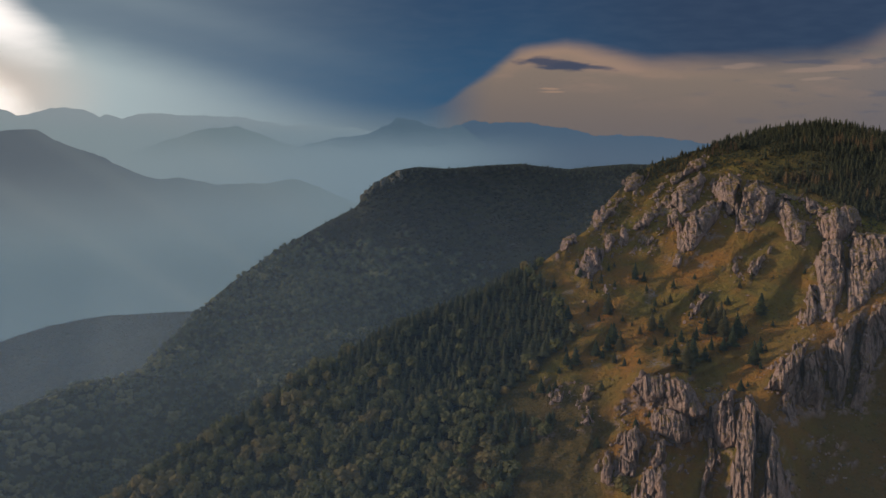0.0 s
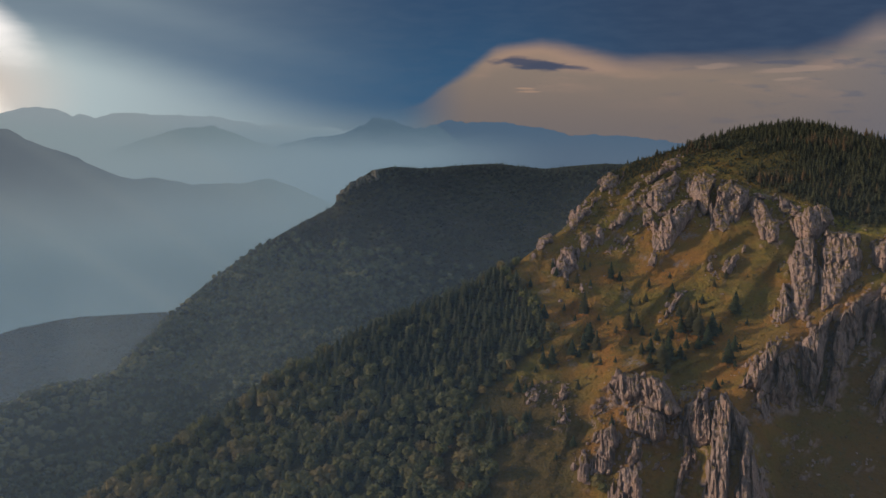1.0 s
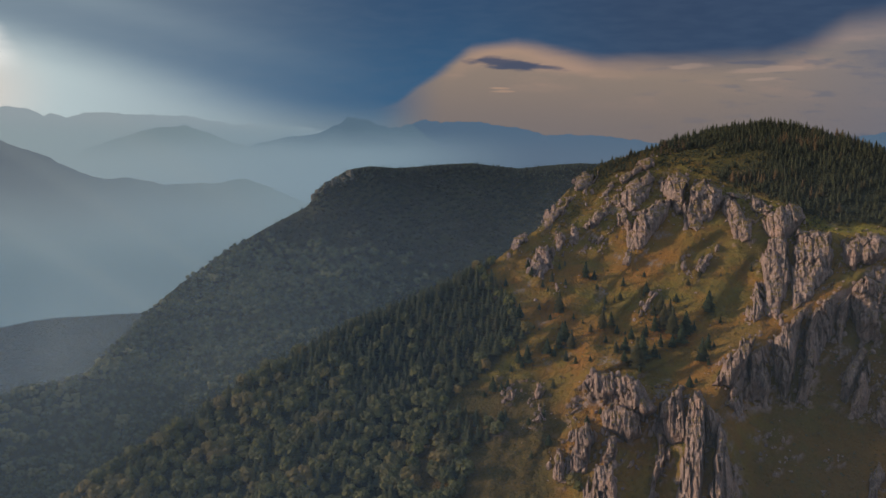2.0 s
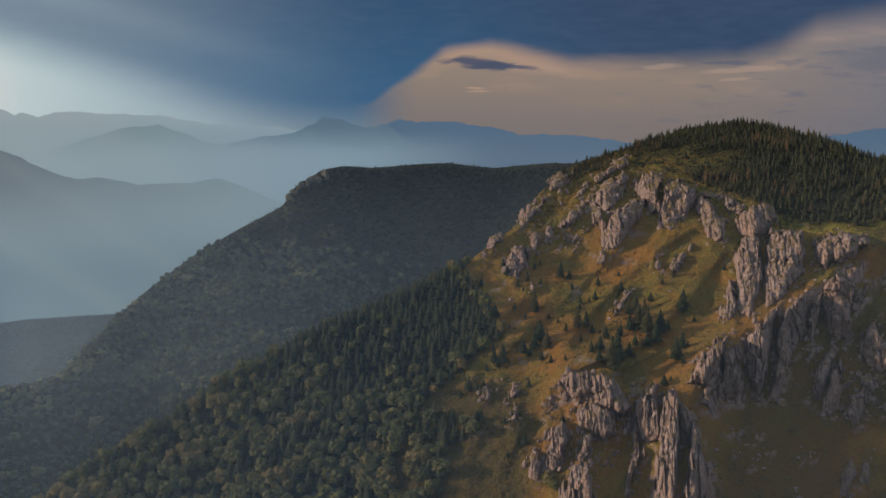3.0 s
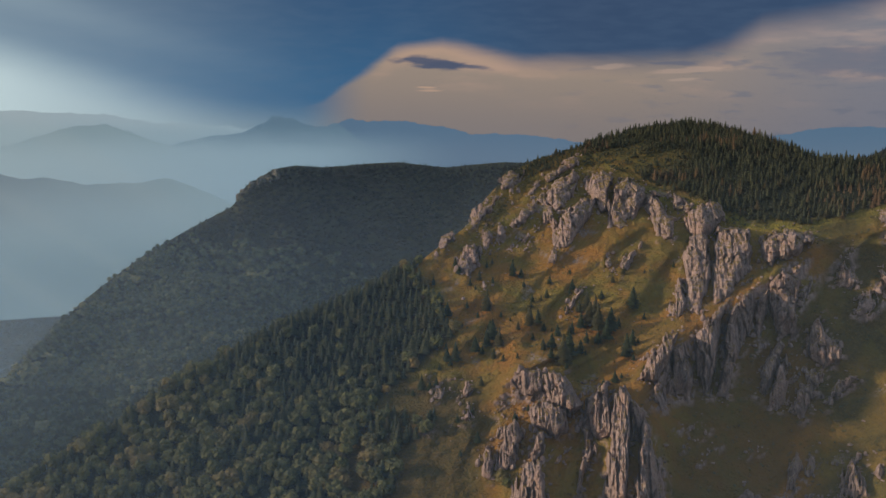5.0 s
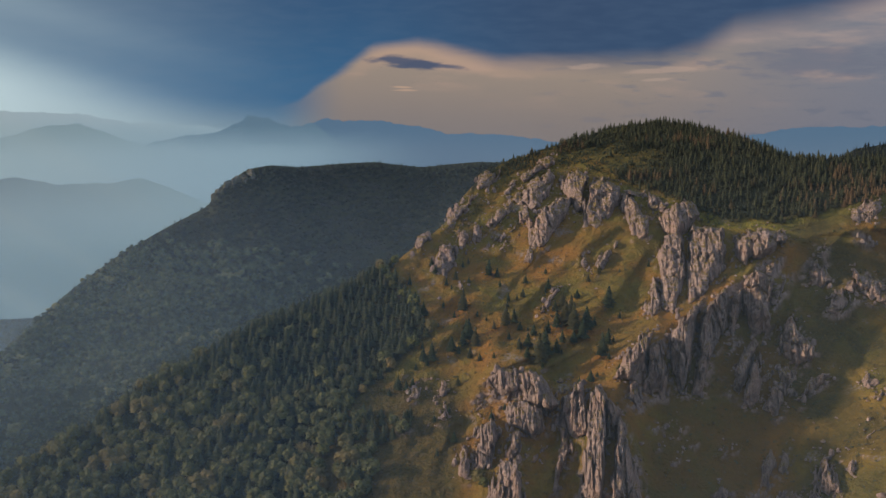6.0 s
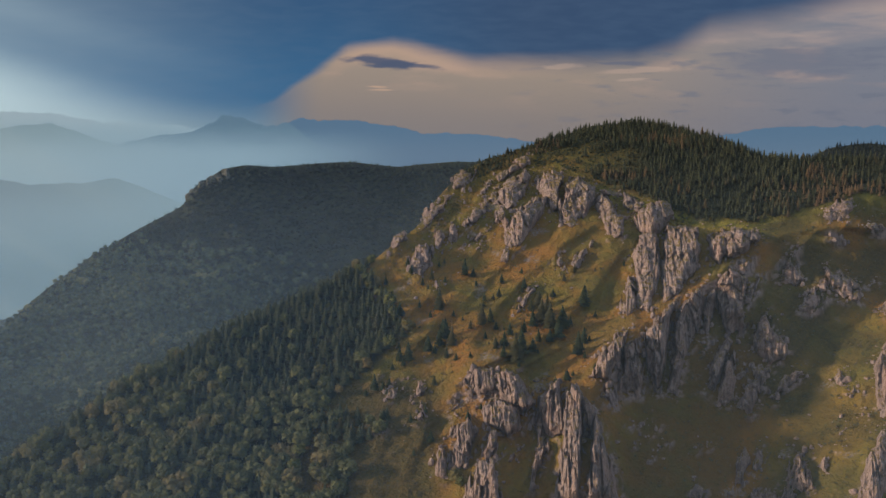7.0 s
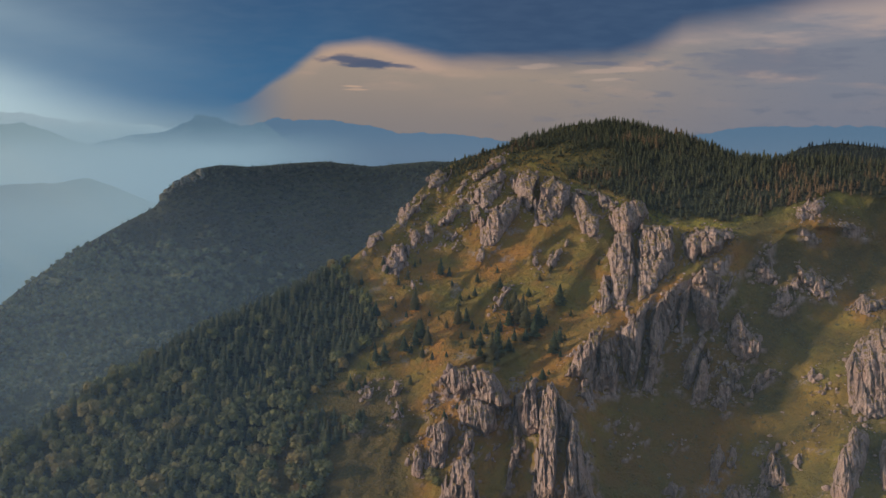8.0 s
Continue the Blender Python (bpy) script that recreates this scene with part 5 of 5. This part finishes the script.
# ---- haze sheets: thin curved cards added in place of hazy air, scattering the light ----
def mist_material(name, most, z_lo, z_hi, az_clear, az_thick, least=0.8, thin_below=None):
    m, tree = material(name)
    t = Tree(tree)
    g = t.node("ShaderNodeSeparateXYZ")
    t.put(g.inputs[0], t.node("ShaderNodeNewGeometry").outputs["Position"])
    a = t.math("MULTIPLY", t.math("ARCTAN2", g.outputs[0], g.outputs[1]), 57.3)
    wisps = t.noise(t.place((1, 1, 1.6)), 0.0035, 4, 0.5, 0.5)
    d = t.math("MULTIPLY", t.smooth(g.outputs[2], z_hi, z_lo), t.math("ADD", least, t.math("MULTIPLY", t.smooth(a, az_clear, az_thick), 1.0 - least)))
    if thin_below:                                          # thinner below, where less air lies before the nearer woods
        d = t.math("MULTIPLY", d, t.math("SUBTRACT", 1.0, t.math("MULTIPLY", t.smooth(g.outputs[2], thin_below, thin_below - 70.0), 0.5)))
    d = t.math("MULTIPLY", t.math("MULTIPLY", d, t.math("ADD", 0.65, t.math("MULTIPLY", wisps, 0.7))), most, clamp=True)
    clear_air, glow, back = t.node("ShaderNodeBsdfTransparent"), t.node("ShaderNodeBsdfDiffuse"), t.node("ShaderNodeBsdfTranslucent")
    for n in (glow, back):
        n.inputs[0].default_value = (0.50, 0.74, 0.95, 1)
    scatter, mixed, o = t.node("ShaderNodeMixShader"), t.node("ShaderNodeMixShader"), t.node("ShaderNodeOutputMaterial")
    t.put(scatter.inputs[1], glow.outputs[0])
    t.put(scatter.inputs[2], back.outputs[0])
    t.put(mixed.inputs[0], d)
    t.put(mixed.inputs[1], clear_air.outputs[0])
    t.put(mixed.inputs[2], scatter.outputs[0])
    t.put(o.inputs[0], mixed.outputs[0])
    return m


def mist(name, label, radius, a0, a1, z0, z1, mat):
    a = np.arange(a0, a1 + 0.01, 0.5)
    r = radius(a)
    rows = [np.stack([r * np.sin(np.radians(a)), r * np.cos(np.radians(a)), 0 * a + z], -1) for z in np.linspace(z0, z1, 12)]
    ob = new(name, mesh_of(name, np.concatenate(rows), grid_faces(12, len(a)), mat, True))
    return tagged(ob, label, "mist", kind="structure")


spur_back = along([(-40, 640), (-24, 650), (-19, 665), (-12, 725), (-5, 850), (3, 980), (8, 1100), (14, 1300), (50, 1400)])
mist("valley_haze_sheet", "curved sheet standing in for blue valley haze behind the spur", spur_back, -40, 44, 20, EYE + 150,
     mist_material("valley_haze_sheet", 0.078, EYE - 125, EYE + 70, 16.0, -20.0, 0.8, EYE - 155))
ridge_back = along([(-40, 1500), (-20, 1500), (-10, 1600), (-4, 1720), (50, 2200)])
mist("far_haze_sheet", "curved sheet standing in for pale haze beyond the forested ridge", ridge_back, -40, 6, 20, EYE + 20,
     mist_material("far_haze_sheet", 0.18, EYE - 330, EYE - 60, 4.0, -22.0))
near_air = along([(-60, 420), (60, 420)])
mist("slope_haze_sheet", "curved see-through sheet standing in for haze before the slopes", near_air, -40, 44, 20, EYE + 60,
     mist_material("slope_haze_sheet", 0.102, EYE - 60, EYE + 40, 16.0, -4.0, 0.45))


# ---- small rocks ----
def pillar_mesh(rng, wide, deep, high, back, seg, rings):
    """One upright rib of rock, blocky and cracked. Base at the origin, +y runs into the slope."""
    th = np.linspace(0, 2 * math.pi, seg, endpoint=False)
    seed = rng.uniform(0, 400, 3)
    cx = rng.uniform(-0.2, 0.2)
    shear = rng.uniform(-0.5, 0.5)
    point = rng.uniform(0.3, 0.75)
    verts = []
    for k in range(rings):
        h = (k / (rings - 1)) ** 0.9
        taper = (1.15 - point * h ** 1.2) * (1 if h < 0.84 else max(0.0, math.cos((h - 0.84) / 0.16 * math.pi / 2)) ** 0.5 * 0.85 + 0.15)
        sq = 1 / (np.abs(np.cos(th)) ** 2.4 + np.abs(np.sin(th)) ** 2.4) ** (1 / 2.4)
        x, y = np.cos(th) * sq * wide * taper, np.sin(th) * sq * deep * taper
        z = np.full(seg, h * high)
        q = np.stack([x / 5.0, y / 5.0, z / 17.0], -1) + seed
        rugged = 1.3 * ridged(q, 3) + 0.9 * ridged(np.stack([x / 2.2, y / 2.2, z / 5.0], -1) + seed, 2) + 0.5 * fbm(np.stack([x / 3.0, y / 3.0, z / 4.0], -1) + seed, 2)
        s = 1 + np.clip((rugged - 1.2) / max(wide, 2.6), -0.28, 0.32)
        ledge = perlin(np.stack([0 * x + h * high / 5.0, 0 * x + seed[0], np.sin(th)], -1))
        x, y = x * s * (1 + 0.12 * ledge) + cx * wide * h, y * s * (1 + 0.12 * ledge) + back * h
        z = z + step(h, 0.5, 1) * (0.32 * wide * shear * np.cos(th) + 0.5 * wide * perlin(np.stack([x, y, 0 * x], -1) / (0.8 * wide) + seed))
        verts.append(np.stack([x, y, z], -1))
    top = verts[-1].mean(0) + (0, 0, 0.1)
    v = np.concatenate(verts + [top[None]])
    f = [tuple(q) for q in grid_faces(rings, seg, True)]
    n = rings * seg
    f += [((rings - 1) * seg + i, (rings - 1) * seg + (i + 1) % seg, n) for i in range(seg)]
    me = bpy.data.meshes.new("pillar")
    me.from_pydata(v.tolist(), [], f)
    me.materials.append(ROCK)
    return me


def ridge_brow():
    """The little cliff at the brow of the forested ridge."""
    g = np.random.RandomState(31)
    r0 = float(ridge_far(-3.9))
    base = spot(-3.9, -3.2, r0)
    thing = new("limestone_crag")
    thing.location = base
    tagged(thing, "small cliff at the brow of the wooded ridge, its shade painted dark grey", "rock", group="limestone crags of the mountain")
    for i in range(24):
        u = (i + g.uniform(0, 1)) / 24
        a = -4.75 + 2.3 * u
        top = float(ridge_crest(a)) + 0.05 - g.uniform(0, 0.5)
        r = float(ridge_far(a)) - g.uniform(5, 24)
        high = 20 + g.uniform(-6, 8)
        rib = new("pillar", pillar_mesh(g, g.uniform(2.5, 5), 5, high, 4, 14, 14))
        rib.data.materials[0] = SHADED_ROCK
        rib.parent = thing
        p = spot(a, top, r)
        p[2] -= high
        rib.location = Vector(p) - Vector(base)
        rib.rotation_euler = (0, 0, g.uniform(0, 6))


ridge_brow()


def boulder_mesh(g):
    bm = bmesh.new()
    bmesh.ops.create_icosphere(bm, subdivisions=2, radius=1)
    k = g.uniform(0, 90)
    for v in bm.verts:
        q = np.array([v.co[:]]) * 1.1 + k
        v.co *= 0.85 + 0.5 * float(perlin(q)[0]) + 0.2 * float(perlin(q * 2.3)[0])
        v.co.z *= 0.75
    me = bpy.data.meshes.new("boulder")
    bm.to_mesh(me)
    bm.free()
    me.materials.append(ROCK)
    return me


stone_rng = np.random.RandomState(12)
stones = [boulder_mesh(stone_rng) for _ in range(6)]
strewn = cells((PART == 1) * (woods < 0.3) * in_view * (a_deg > 8) * (ELEV < -6) * (0.15 + 2 * bones + 0.5 * step(a_deg, 22, 25) * step(ELEV, -14, -16)), 130, stone_rng)
for n, p in enumerate(strewn):
    size = 0.6 + 1.9 * stone_rng.uniform(0, 1) ** 2.5
    ob = new("boulder", stones[n % 6])
    ob.matrix_world = Matrix.LocRotScale(Vector(p) + Vector((0, 0, 0.1 * size)), Euler((0, 0, stone_rng.uniform(0, 6.28))), (size * stone_rng.uniform(0.8, 1.3), size, size * stone_rng.uniform(0.7, 1.1)))
    tagged(ob, "pale limestone boulder lying on the steep turf", "boulder", group="boulders on the slope")


# ---- single beeches at the forest's edge ----
def lone_beech(pair):
    (v, f), (tv, tf) = pair
    thing = new("beech_tree")
    tagged(thing, "rounded olive-green beech at the edge of the wood", "tree", group="beeches at the forest edge")
    for name, vv, ff, mat in (("crown", v, f, BEECH), ("trunk", tv, tf, BARK)):
        ob = new(name, mesh_of(name, vv, ff, mat, False))
        ob.parent = thing
    return thing


BEECH = leaf_material("beech_leaves", (0.06, 0.07, 0.024, 1), (0.14, 0.14, 0.045, 1), (0.16, 0.12, 0.045, 1), False)
beech_master = [lone_beech(broadleaf(stone_rng, 9, 14, 0.07)) for _ in range(3)]
at_edge = [spot(a, e, float(rough_face(np.array([a]), np.array([e]))[0])) for a, e in ((4.75, -7.35), (5.0, -7.7), (5.25, -8.1), (5.5, -8.45), (10.75, -19.4), (11.0, -19.6))]
fringe = thin(cells((PART == 1) * in_view * (woods > 0.2) * (woods < 0.75) * (a_deg < 10) * (a_deg > 1), 60, stone_rng), 9.0)[:22]
for n, p in enumerate(at_edge + list(fringe)):
    m = pose(p[0], p[1], p[2] - 0.4, 0, 0, stone_rng.uniform(0, 360))
    if n < 3:
        ob = beech_master[n]
        ob.matrix_world = m
    else:
        ob = copy_thing(beech_master[n % 3], m)
    h = stone_rng.uniform(6, 10)
    ob.scale = (h * 1.1, h * 1.1, h)
